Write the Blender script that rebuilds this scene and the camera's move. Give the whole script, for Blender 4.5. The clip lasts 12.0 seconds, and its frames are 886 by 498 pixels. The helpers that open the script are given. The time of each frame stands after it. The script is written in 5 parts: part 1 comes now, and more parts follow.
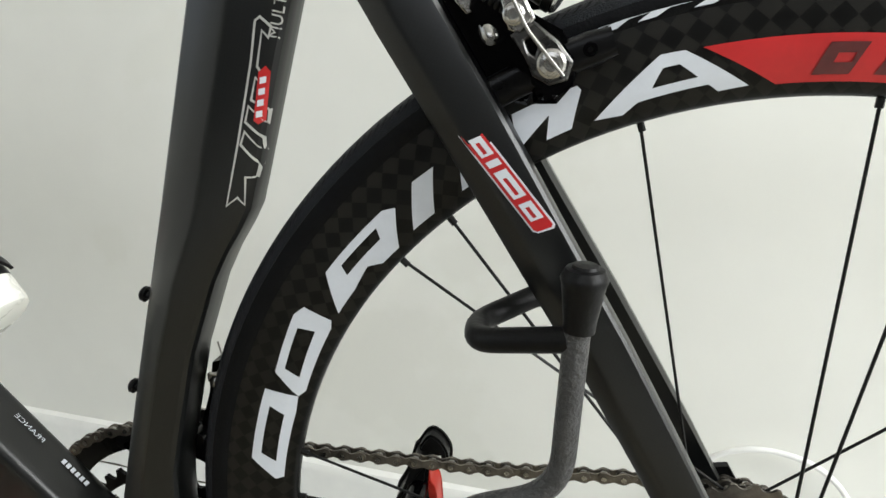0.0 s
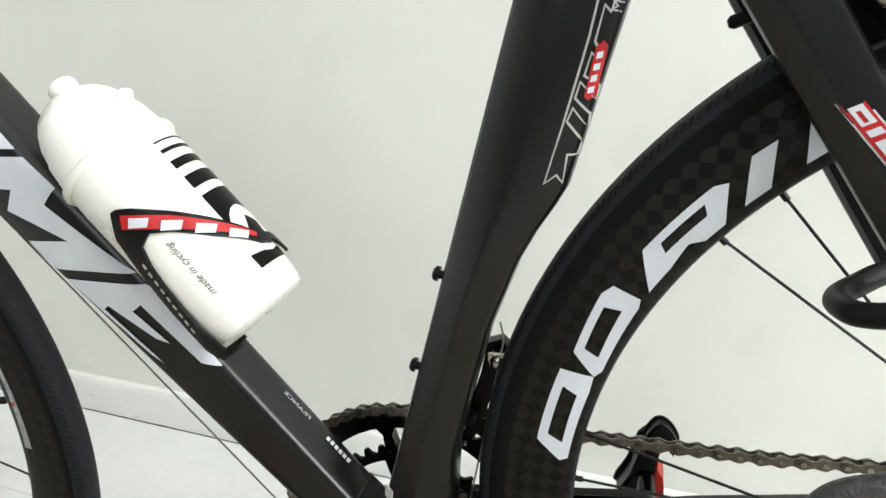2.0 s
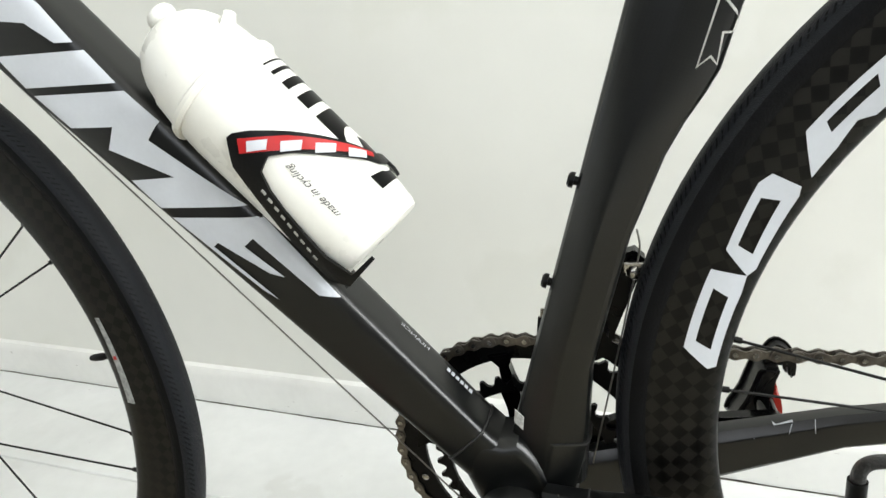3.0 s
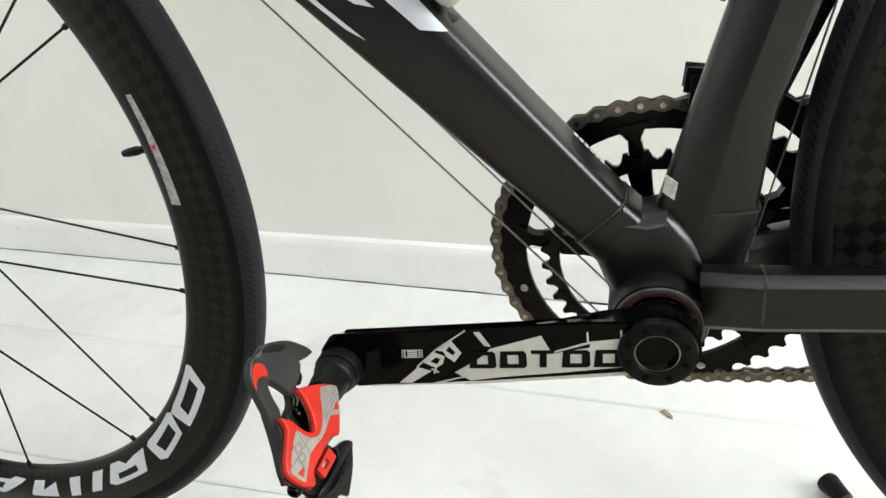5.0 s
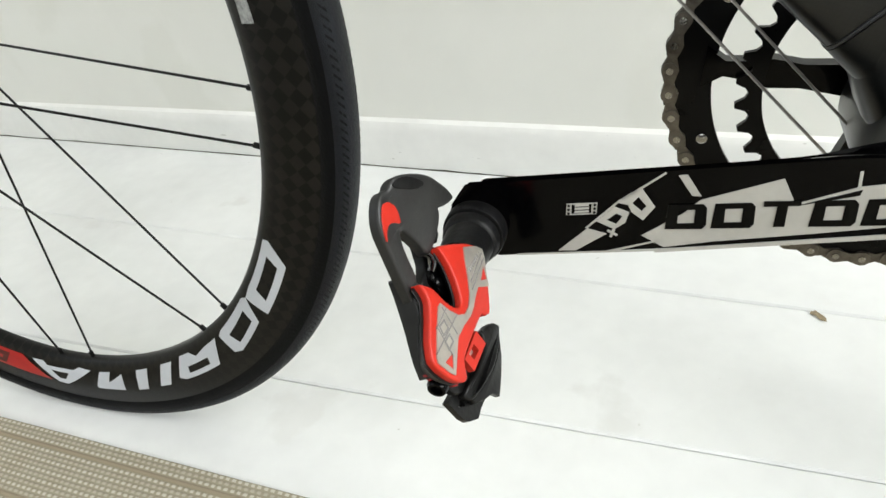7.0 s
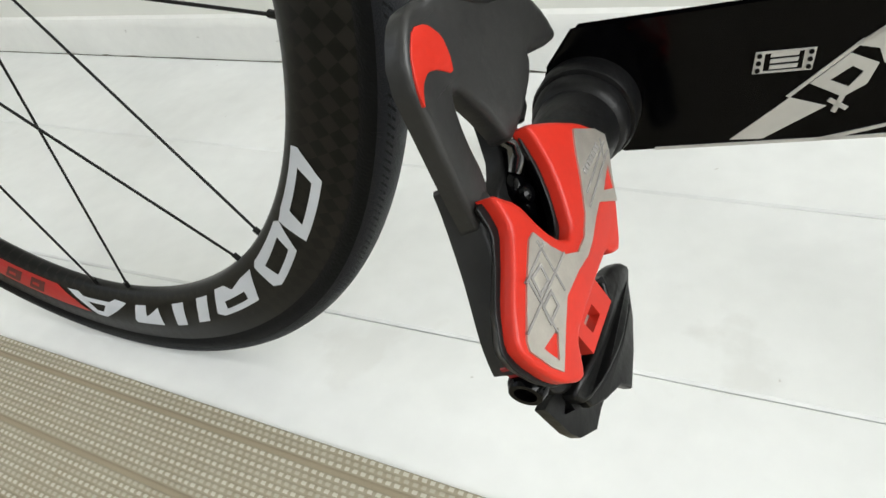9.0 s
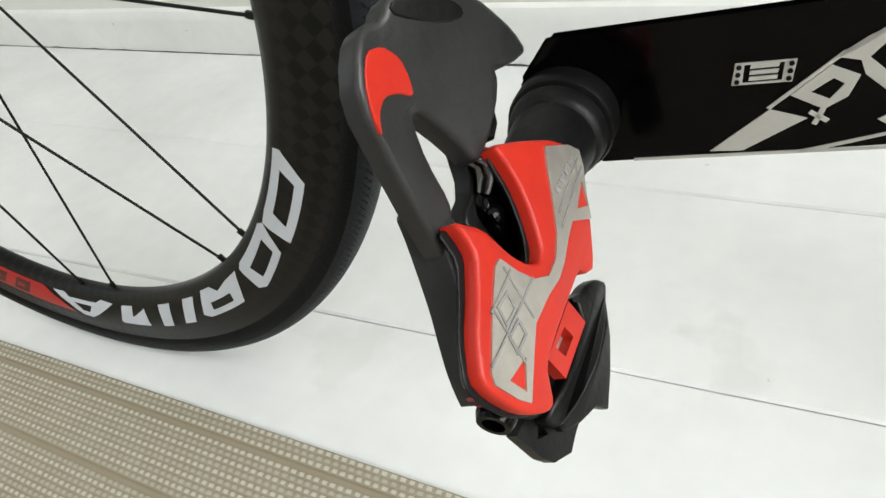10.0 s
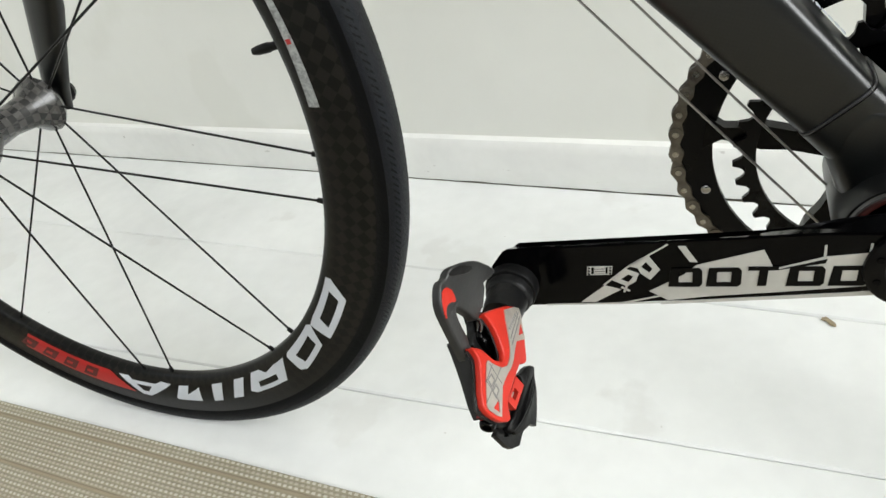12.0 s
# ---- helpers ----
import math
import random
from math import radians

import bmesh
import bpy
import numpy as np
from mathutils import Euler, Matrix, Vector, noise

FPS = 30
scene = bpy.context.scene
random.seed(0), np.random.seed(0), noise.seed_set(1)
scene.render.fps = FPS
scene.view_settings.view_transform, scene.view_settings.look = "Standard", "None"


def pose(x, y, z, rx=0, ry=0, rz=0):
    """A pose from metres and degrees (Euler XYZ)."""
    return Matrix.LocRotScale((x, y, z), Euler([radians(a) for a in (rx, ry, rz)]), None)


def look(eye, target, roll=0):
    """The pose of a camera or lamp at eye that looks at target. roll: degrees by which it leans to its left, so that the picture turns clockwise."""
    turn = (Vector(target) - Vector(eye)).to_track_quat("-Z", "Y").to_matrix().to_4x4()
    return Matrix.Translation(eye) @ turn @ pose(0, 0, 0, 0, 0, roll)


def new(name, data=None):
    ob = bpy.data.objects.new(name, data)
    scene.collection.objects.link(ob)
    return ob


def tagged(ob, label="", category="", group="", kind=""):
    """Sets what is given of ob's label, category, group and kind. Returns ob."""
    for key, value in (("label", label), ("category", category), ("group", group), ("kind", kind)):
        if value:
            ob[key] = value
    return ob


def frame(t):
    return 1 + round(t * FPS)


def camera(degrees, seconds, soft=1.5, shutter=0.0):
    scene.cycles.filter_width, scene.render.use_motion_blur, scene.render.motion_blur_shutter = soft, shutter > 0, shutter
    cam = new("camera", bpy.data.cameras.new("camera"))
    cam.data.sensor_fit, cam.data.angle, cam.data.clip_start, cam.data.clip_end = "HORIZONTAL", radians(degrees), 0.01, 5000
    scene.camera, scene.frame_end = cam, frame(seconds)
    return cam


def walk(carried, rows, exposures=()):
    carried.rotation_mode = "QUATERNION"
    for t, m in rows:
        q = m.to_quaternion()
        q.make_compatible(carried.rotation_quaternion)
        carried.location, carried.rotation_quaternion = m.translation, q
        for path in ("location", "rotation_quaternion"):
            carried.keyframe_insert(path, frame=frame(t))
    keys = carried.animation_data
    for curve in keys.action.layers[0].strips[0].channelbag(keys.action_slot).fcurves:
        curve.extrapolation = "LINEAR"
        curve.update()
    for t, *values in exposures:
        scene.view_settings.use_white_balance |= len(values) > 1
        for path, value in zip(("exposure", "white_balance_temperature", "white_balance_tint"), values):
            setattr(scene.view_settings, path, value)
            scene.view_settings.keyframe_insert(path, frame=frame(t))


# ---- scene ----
from mathutils.bvhtree import BVHTree
cam = camera(67.31, 12.0)
# seconds, place of the lens in metres, turn in degrees
PATH = [
    (0.0, 0.2895, -0.3309, 0.6416, 72.258, 1.398, 10.391),
    (0.5, 0.2681, -0.3267, 0.6504, 73.102, 0.754, 12.139),
    (1.0, 0.2462, -0.3271, 0.6593, 73.156, 0.218, 13.314),
    (1.5, 0.2047, -0.3449, 0.6482, 73.272, 1.356, 14.761),
    (2.0, 0.1580, -0.3626, 0.6344, 72.522, 3.018, 15.612),
    (2.5, 0.1186, -0.3755, 0.6151, 71.518, 4.953, 15.961),
    (3.0, 0.0841, -0.3801, 0.5922, 71.419, 6.359, 15.413),
    (3.5, 0.0454, -0.3789, 0.5717, 68.778, 7.080, 15.059),
    (5.5, -0.0314, -0.3471, 0.4647, 63.037, 7.006, 14.924),
    (6.0, -0.0612, -0.3407, 0.4550, 62.259, 7.365, 15.430),
    (6.5, -0.0817, -0.3246, 0.4359, 60.178, 8.100, 15.744),
    (7.0, -0.0896, -0.3004, 0.4106, 56.820, 8.797, 18.608),
    (9.0, -0.1283, -0.2248, 0.3485, 50.993, 13.096, 23.833),
    (9.5, -0.1269, -0.2163, 0.3492, 50.018, 13.452, 23.204),
    (10.0, -0.1259, -0.2162, 0.3494, 50.075, 13.085, 23.346),
    (10.5, -0.1246, -0.2287, 0.3604, 50.718, 12.874, 23.274),
    (11.0, -0.1122, -0.2535, 0.3885, 52.461, 12.737, 23.183),
    (11.5, -0.0954, -0.2915, 0.4246, 54.477, 12.207, 22.483),
    (12.0, -0.0759, -0.3282, 0.4750, 55.517, 11.600, 19.856),
]
EXPOSURES = [(0.0, -0.19), (0.5, -0.02), (1.0, 0.03), (2.5, 0.14), (3.5, 0.19), (5.5, 0.25), (7.0, 0.22), (9.0, 0.09), (10.5, 0.08), (12.0, 0.15)]
walk(cam, [(t, pose(x, y, z, rx, ry, rz)) for t, x, y, z, rx, ry, rz in PATH], EXPOSURES)

# ---- light ----
world = bpy.data.worlds.new("daylight")
scene.world = world
world.use_nodes = True
wn = world.node_tree
sky = wn.nodes.new("ShaderNodeTexSky")
sky.sky_type = "NISHITA"
sky.sun_disc = False
sky.sun_elevation, sky.sun_rotation = radians(40), radians(150)
wn.links.new(sky.outputs["Color"], wn.nodes["Background"].inputs["Color"])
wn.nodes["Background"].inputs["Strength"].default_value = 0.12


def area_light(name, m, w, h, watts, tint):
    lamp = bpy.data.lights.new(name, "AREA")
    lamp.shape, lamp.size, lamp.size_y, lamp.energy, lamp.color = "RECTANGLE", w, h, watts, tint
    ob = new(name, lamp)
    ob.matrix_world = m
    return ob


DAY = (0.985, 1.0, 0.985)
# daylight from the right, at a window out of view
area_light("area_light", look((2.30, -0.75, 1.60), (0.0, -0.75, 0.9)), 1.7, 1.5, 100, DAY)
# weak fill lamp added on the left, no window known there
area_light("area_light", look((-2.74, -0.9, 1.65), (0.0, -0.9, 0.9)), 1.5, 1.4, 6, DAY)
# fill lamp added behind the camera to brighten the near faces
area_light("area_light", look((-0.3, -2.72, 1.85), (-0.3, 0.0, 1.0)), 2.3, 0.9, 15, DAY)

# ---- materials ----


def nodes(name):
    m = bpy.data.materials.new(name)
    m.use_nodes = True
    t = m.node_tree
    return m, t, t.nodes["Principled BSDF"]


def surface(name, col, rough=0.5, metal=0.0, vary=0.15, scale=40.0, bump=0.0, bscale=400.0, coat=0.0, spec=0.5, dirt=0.0):
    """Plain painted, moulded or metal surface: colour that varies at two scales, uneven gloss and fine relief."""
    m, t, b = nodes(name)
    L = t.links.new
    tc = t.nodes.new("ShaderNodeTexCoord")
    n1 = t.nodes.new("ShaderNodeTexNoise")
    n1.inputs["Scale"].default_value, n1.inputs["Detail"].default_value = scale, 5
    n2 = t.nodes.new("ShaderNodeTexNoise")
    n2.inputs["Scale"].default_value, n2.inputs["Detail"].default_value = scale * 9, 3
    L(tc.outputs["Object"], n1.inputs["Vector"])
    L(tc.outputs["Object"], n2.inputs["Vector"])
    add = t.nodes.new("ShaderNodeMath")
    add.operation = "MULTIPLY_ADD"
    add.inputs[1].default_value = 0.35
    L(n2.outputs["Fac"], add.inputs[0])
    L(n1.outputs["Fac"], add.inputs[2])
    ramp = t.nodes.new("ShaderNodeValToRGB")
    e = ramp.color_ramp.elements
    e[0].position, e[1].position = 0.45, 0.9
    e[0].color = (*[c * (1 - vary) for c in col], 1)
    e[1].color = (*[min(1, c * (1 + vary)) for c in col], 1)
    L(add.outputs[0], ramp.inputs[0])
    L(ramp.outputs[0], b.inputs["Base Color"])
    mr = t.nodes.new("ShaderNodeMapRange")
    mr.inputs["To Min"].default_value, mr.inputs["To Max"].default_value = max(0.03, rough - 0.07), min(1, rough + 0.09)
    L(n1.outputs["Fac"], mr.inputs["Value"])
    L(mr.outputs[0], b.inputs["Roughness"])
    b.inputs["Metallic"].default_value = metal
    b.inputs["Coat Weight"].default_value = coat
    b.inputs["Coat Roughness"].default_value = 0.08
    b.inputs["Specular IOR Level"].default_value = spec
    if bump:
        n3 = t.nodes.new("ShaderNodeTexNoise")
        n3.inputs["Scale"].default_value = bscale
        L(tc.outputs["Object"], n3.inputs["Vector"])
        bp = t.nodes.new("ShaderNodeBump")
        bp.inputs["Strength"].default_value, bp.inputs["Distance"].default_value = bump, 0.001
        L(n3.outputs["Fac"], bp.inputs["Height"])
        L(bp.outputs["Normal"], b.inputs["Normal"])
    return m


def carbon(name, dark, light, size, rough, coat=0.0, coords="Object", turn=45.0, relief=0.15, spec=0.25, spread=0.14):
    """Woven carbon fibre: a checker of tows that differ in tone and gloss."""
    m, t, b = nodes(name)
    L = t.links.new
    tc = t.nodes.new("ShaderNodeTexCoord")
    mp = t.nodes.new("ShaderNodeMapping")
    mp.inputs["Rotation"].default_value = (0, radians(turn), 0) if coords == "Object" else (0, 0, radians(turn))
    L(tc.outputs[coords], mp.inputs["Vector"])
    ck = t.nodes.new("ShaderNodeTexChecker")
    ck.inputs["Scale"].default_value = 1 / size
    L(mp.outputs[0], ck.inputs["Vector"])
    ns = t.nodes.new("ShaderNodeTexNoise")
    ns.inputs["Scale"].default_value, ns.inputs["Detail"].default_value = 25, 6
    L(tc.outputs["Object"], ns.inputs["Vector"])
    mul = t.nodes.new("ShaderNodeMath")
    mul.operation = "MULTIPLY"
    L(ck.outputs["Fac"], mul.inputs[0])
    L(ns.outputs["Fac"], mul.inputs[1])
    mix = t.nodes.new("ShaderNodeMix")
    mix.data_type = "RGBA"
    mix.inputs["A"].default_value, mix.inputs["B"].default_value = (*dark, 1), (*light, 1)
    L(mul.outputs[0], mix.inputs["Factor"])
    L(mix.outputs["Result"], b.inputs["Base Color"])
    mr = t.nodes.new("ShaderNodeMapRange")
    mr.inputs["To Min"].default_value, mr.inputs["To Max"].default_value = rough, rough + spread
    L(mul.outputs[0], mr.inputs["Value"])
    L(mr.outputs[0], b.inputs["Roughness"])
    b.inputs["Coat Weight"].default_value, b.inputs["Coat Roughness"].default_value = coat, 0.22
    b.inputs["Specular IOR Level"].default_value = spec
    bp = t.nodes.new("ShaderNodeBump")
    bp.inputs["Strength"].default_value, bp.inputs["Distance"].default_value = relief, 0.0005
    L(mul.outputs[0], bp.inputs["Height"])
    L(bp.outputs["Normal"], b.inputs["Normal"])
    return m


FRAME = carbon("matt_carbon", (0.0012, 0.0015, 0.0015), (0.0038, 0.0046, 0.0046), 0.0013, 0.30, turn=25.0, relief=0.02, spec=0.55, spread=0.03)
RIM = carbon("rim_carbon", (0.0018, 0.0018, 0.0015), (0.0165, 0.0150, 0.0124), 0.0078, 0.32, 0.0, "UV", spec=0.2)
HUB = carbon("hub_carbon", (0.02, 0.02, 0.02), (0.09, 0.085, 0.08), 0.006, 0.2, 0.6)
TYRE = surface("tyre_rubber", (0.0022, 0.0025, 0.003), 0.5, spec=0.12, vary=0.25, scale=60, bump=0.3, bscale=700)
TREAD = surface("tread_rubber", (0.0055, 0.0065, 0.009), 0.5, spec=0.22, vary=0.3, scale=80, bump=0.6, bscale=1500)
WHITE = surface("white_paint", (0.60, 0.63, 0.68), 0.35, vary=0.05)
RED = surface("red_paint", (0.44, 0.013, 0.014), 0.35, vary=0.1)
DARKRED = surface("dark_red_paint", (0.32, 0.012, 0.012), 0.4, vary=0.2)
BLACKPAINT = surface("black_paint", (0.002, 0.002, 0.002), 0.3, spec=0.12, vary=0.2)
GLOSS = surface("gloss_black", (0.0010, 0.0010, 0.0012), 0.09, vary=0.3, spec=0.12)
BLACK = surface("black_anodised", (0.002, 0.002, 0.0022), 0.28, vary=0.3, spec=0.16)
STEEL = surface("steel", (0.40, 0.39, 0.37), 0.24, 1.0, vary=0.15, scale=120)
CHAIN = surface("oiled_chain_steel", (0.17, 0.155, 0.135), 0.34, 0.9, vary=0.35, scale=150)
SPOKE = surface("black_spoke", (0.005, 0.005, 0.005), 0.35, spec=0.2, vary=0.2)
RUBBER = surface("black_rubber", (0.0025, 0.0025, 0.0027), 0.42, spec=0.2, vary=0.25, bump=0.25, bscale=300)
HAMMER = surface("grey_hammered_paint", (0.050, 0.050, 0.050), 0.42, spec=0.35, vary=0.3, scale=260, bump=1.0, bscale=520)
BOTTLE = surface("white_plastic", (0.86, 0.855, 0.80), 0.28, vary=0.03)
GREYPL = surface("grey_composite", (0.020, 0.020, 0.0195), 0.36, spec=0.35, vary=0.25, scale=60, bump=0.1)
BLKPL = surface("black_plastic", (0.004, 0.004, 0.004), 0.36, spec=0.22, vary=0.25, bump=0.15)
PEDRED = surface("red_plastic", (0.43, 0.018, 0.008), 0.42, vary=0.10, scale=80, spec=0.35)
PLATE = surface("brushed_plate", (0.50, 0.47, 0.42), 0.38, 0.75, vary=0.12, scale=200)
ETCH = surface("etched_lines", (0.22, 0.21, 0.20), 0.5, vary=0.2)
SILVER = surface("silver_print", (0.52, 0.52, 0.50), 0.3, 0.35, vary=0.08)
GREYLBL = surface("grey_label", (0.30, 0.31, 0.31), 0.45, vary=0.5, scale=420)
WALL = surface("white_wall_paint", (0.80, 0.80, 0.75), 0.75, vary=0.035, scale=1.6, bump=0.25, bscale=60)
# dark tone of the unseen south wall, chosen to keep reflections in black parts low
SOUTH = surface("unseen_dark_wall", (0.07, 0.068, 0.065), 0.8, vary=0.05, scale=2)
SKIRT = surface("white_gloss_paint", (0.84, 0.84, 0.81), 0.45, vary=0.05, scale=7, bump=0.25, bscale=35)
FLOORW = surface("white_floor_paint", (0.79, 0.80, 0.79), 0.42, vary=0.07, scale=4.5, bump=0.2, bscale=45)
GAP = surface("dusty_gap", (0.30, 0.28, 0.24), 0.9, vary=0.5, scale=60)
CEIL = surface("ceiling_paint", (0.85, 0.85, 0.83), 0.8, vary=0.02, scale=2)
LEAF = surface("dry_leaf", (0.30, 0.24, 0.15), 0.7, vary=0.4, scale=300)
CABLEW = surface("white_cable", (0.8, 0.8, 0.78), 0.4, vary=0.04)
INNER = surface("cable_wire", (0.30, 0.29, 0.27), 0.35, 0.8, vary=0.2, scale=300)



def specks(m, scale, limit, col, much=0.8, stretch=(1, 1, 1)):
    """Sparse specks and scuffs of dirt over a plain paint."""
    t = m.node_tree
    b = t.nodes["Principled BSDF"]
    old = b.inputs["Base Color"].links[0].from_socket
    tc = t.nodes.new("ShaderNodeTexCoord")
    mp = t.nodes.new("ShaderNodeMapping")
    mp.inputs["Scale"].default_value = stretch
    n = t.nodes.new("ShaderNodeTexNoise")
    n.inputs["Scale"].default_value, n.inputs["Detail"].default_value = scale, 6
    t.links.new(tc.outputs["Object"], mp.inputs["Vector"])
    t.links.new(mp.outputs[0], n.inputs["Vector"])
    mr = t.nodes.new("ShaderNodeMapRange")
    mr.inputs["From Min"].default_value, mr.inputs["From Max"].default_value = limit, limit + 0.03
    mr.inputs["To Max"].default_value = much
    t.links.new(n.outputs["Fac"], mr.inputs["Value"])
    mix = t.nodes.new("ShaderNodeMix")
    mix.data_type = "RGBA"
    mix.inputs["B"].default_value = (*col, 1)
    t.links.new(old, mix.inputs["A"])
    t.links.new(mr.outputs[0], mix.inputs["Factor"])
    t.links.new(mix.outputs["Result"], b.inputs["Base Color"])


specks(FLOORW, 70, 0.735, (0.42, 0.40, 0.36), 0.6)
specks(FLOORW, 6, 0.62, (0.70, 0.70, 0.68), 0.5)
specks(SKIRT, 45, 0.70, (0.45, 0.43, 0.40), 0.5, (1, 1, 2.5))
specks(WALL, 3, 0.60, (0.76, 0.76, 0.70), 0.5)

# ---- mesh helpers ----
V = Vector


def part(name, bm, mat, parent=None, label="", smooth=True, weld=True, sharp=38):
    """Links a bmesh as one mesh object, under a thing or a part where one is given."""
    if weld:
        bmesh.ops.remove_doubles(bm, verts=bm.verts, dist=1e-6)
    bmesh.ops.recalc_face_normals(bm, faces=bm.faces)
    me = bpy.data.meshes.new(name)
    for f in bm.faces:
        f.smooth = smooth
    bm.to_mesh(me)
    bm.free()
    if smooth:
        me.set_sharp_from_angle(angle=radians(sharp))
    me.materials.append(mat)
    ob = new(name, me)
    if parent:
        ob.parent = parent
    if label:
        ob["label"] = label
    return ob


def empty(name, label, category, group="", kind="", at=(0, 0, 0)):
    ob = new(name)
    ob.location = at
    return tagged(ob, label, category, group, kind)


def loft(bm, rings, caps=True, closed=False):
    vs = [[bm.verts.new(p) for p in r] for r in rings]
    n = len(vs[0])
    seq = list(zip(vs, vs[1:])) + ([(vs[-1], vs[0])] if closed else [])
    for a, b in seq:
        for i in range(n):
            bm.faces.new((a[i], a[(i + 1) % n], b[(i + 1) % n], b[i]))
    if caps and not closed:
        bm.faces.new(vs[0])
        bm.faces.new(vs[-1])
    return bm


def oval(c, u, v, a, b, n=2.0, seg=20):
    """A ring of points: an ellipse (n 2) to a rounded box (n 4), half widths a along u and b along v."""
    c, u, v = V(c), V(u).normalized(), V(v).normalized()
    out = []
    for i in range(seg):
        w = 2 * math.pi * (i + 0.5) / seg
        x, y = math.cos(w), math.sin(w)
        out.append(c + u * a * math.copysign(abs(x) ** (2 / n), x) + v * b * math.copysign(abs(y) ** (2 / n), y))
    return out


def rounded(pts, r=0.01, k=6):
    """A polyline with its corners rounded."""
    pts = [V(p) for p in pts]
    out = [pts[0]]
    for a, b, c in zip(pts, pts[1:], pts[2:]):
        d1, d2 = (a - b), (c - b)
        s = min(r, d1.length * 0.49, d2.length * 0.49)
        p, q = b + d1.normalized() * s, b + d2.normalized() * s
        out += [(1 - t) ** 2 * p + 2 * t * (1 - t) * b + t * t * q for t in [i / k for i in range(k + 1)]]
    return out + [pts[-1]]


def sweep(bm, pts, r, seg=10, flat=1.0):
    """A round rod along a polyline; r is one radius or one for each point."""
    pts = [V(p) for p in pts]
    rs = r if isinstance(r, (list, tuple)) else [r] * len(pts)
    d = [(pts[min(i + 1, len(pts) - 1)] - pts[max(i - 1, 0)]).normalized() for i in range(len(pts))]
    u = d[0].orthogonal().normalized()
    rings = []
    for p, t, rad in zip(pts, d, rs):
        u = (u - t * u.dot(t)).normalized()
        rings.append(oval(p, u, t.cross(u), rad, rad * flat, 2, seg))
    return loft(bm, rings)


def lathe(bm, prof, c, axis, seg=32):
    """A turned body: prof holds (distance along the axis, radius)."""
    c, axis = V(c), V(axis).normalized()
    u = axis.orthogonal().normalized()
    w = axis.cross(u)
    return loft(bm, [oval(c + axis * s, u, w, max(r, 1e-5), max(r, 1e-5), 2, seg) for s, r in prof])


def rod(bm, a, b, r, seg=10):
    return lathe(bm, [(0, r), ((V(b) - V(a)).length, r)], a, V(b) - V(a), seg)


def prism(bm, loops, m, depth):
    """A plate: an outline and its holes in the plane of m, depth thick along m's z."""
    from mathutils.geometry import tessellate_polygon
    flatl = [[V((x, y, 0)) for x, y in l] for l in loops]
    tris = tessellate_polygon(flatl)
    pts = [p for l in flatl for p in l]
    lo = [bm.verts.new(m @ p) for p in pts]
    hi = [bm.verts.new(m @ (p + V((0, 0, depth)))) for p in pts]
    for t in tris:
        for side in (lo, hi):
            try:
                bm.faces.new([side[i] for i in t])
            except ValueError:
                pass
    k = 0
    for l in flatl:
        n = len(l)
        for i in range(n):
            a, b = k + i, k + (i + 1) % n
            bm.faces.new((lo[a], lo[b], hi[b], hi[a]))
        k += n
    return bm


def sheet(loops, fn, edge=0.004):
    """A thin print: an outline and its holes, cut small and laid on a curved surface by fn(x, y)."""
    from mathutils.geometry import tessellate_polygon
    flatl = [[V((x, y, 0)) for x, y in l] for l in loops]
    bm = bmesh.new()
    vs = [bm.verts.new(p) for l in flatl for p in l]
    for t in tessellate_polygon(flatl):
        try:
            bm.faces.new([vs[i] for i in t])
        except ValueError:
            pass
    for _ in range(4):
        long = [e for e in bm.edges if e.calc_length() > edge]
        if not long:
            break
        bmesh.ops.subdivide_edges(bm, edges=long, cuts=1)
        bmesh.ops.triangulate(bm, faces=bm.faces)
    for v in bm.verts:
        v.co = fn(v.co.x, v.co.y)
    return bm


def plane(o, x, y):
    """A matrix whose x and y axes are given; z is square to both."""
    x, y = V(x).normalized(), V(y).normalized()
    z = x.cross(y).normalized()
    y = z.cross(x)
    m = Matrix((x, y, z)).transposed().to_4x4()
    m.translation = o
    return m


def arc(c, r, a0, a1, n=10):
    return [(c[0] + r * math.cos(radians(a0 + (a1 - a0) * i / n)), c[1] + r * math.sin(radians(a0 + (a1 - a0) * i / n))) for i in range(n + 1)]


# ---- the room ----
SLOPE = -0.1271
WALL_Y = 0.4169
WX0, WX1 = -2.9, 2.35
along = V((1, SLOPE, 0)).normalized()
out_of = V((SLOPE, -1, 0)).normalized()


def on_wall(x):
    return V((x, WALL_Y + SLOPE * x, 0))


def slab(name, pts, z0, z1, mat, parent=None, label=""):
    bm = bmesh.new()
    prism(bm, [pts], Matrix.Translation((0, 0, z0)), z1 - z0)
    return part(name, bm, mat, parent, label, smooth=False)


def strip(x0, x1, d0, d1):
    """A strip along the far wall, d metres out from its face."""
    return [tuple((on_wall(x) + out_of * d).xy) for x, d in ((x0, d0), (x1, d0), (x1, d1), (x0, d1))]


tagged(slab("wall_north", strip(WX0, WX1, -0.012, -0.15), -0.02, 2.55, WALL), "uneven white-painted plaster wall behind the bicycle", "wall", kind="structure")
bm = bmesh.new()
rings = []
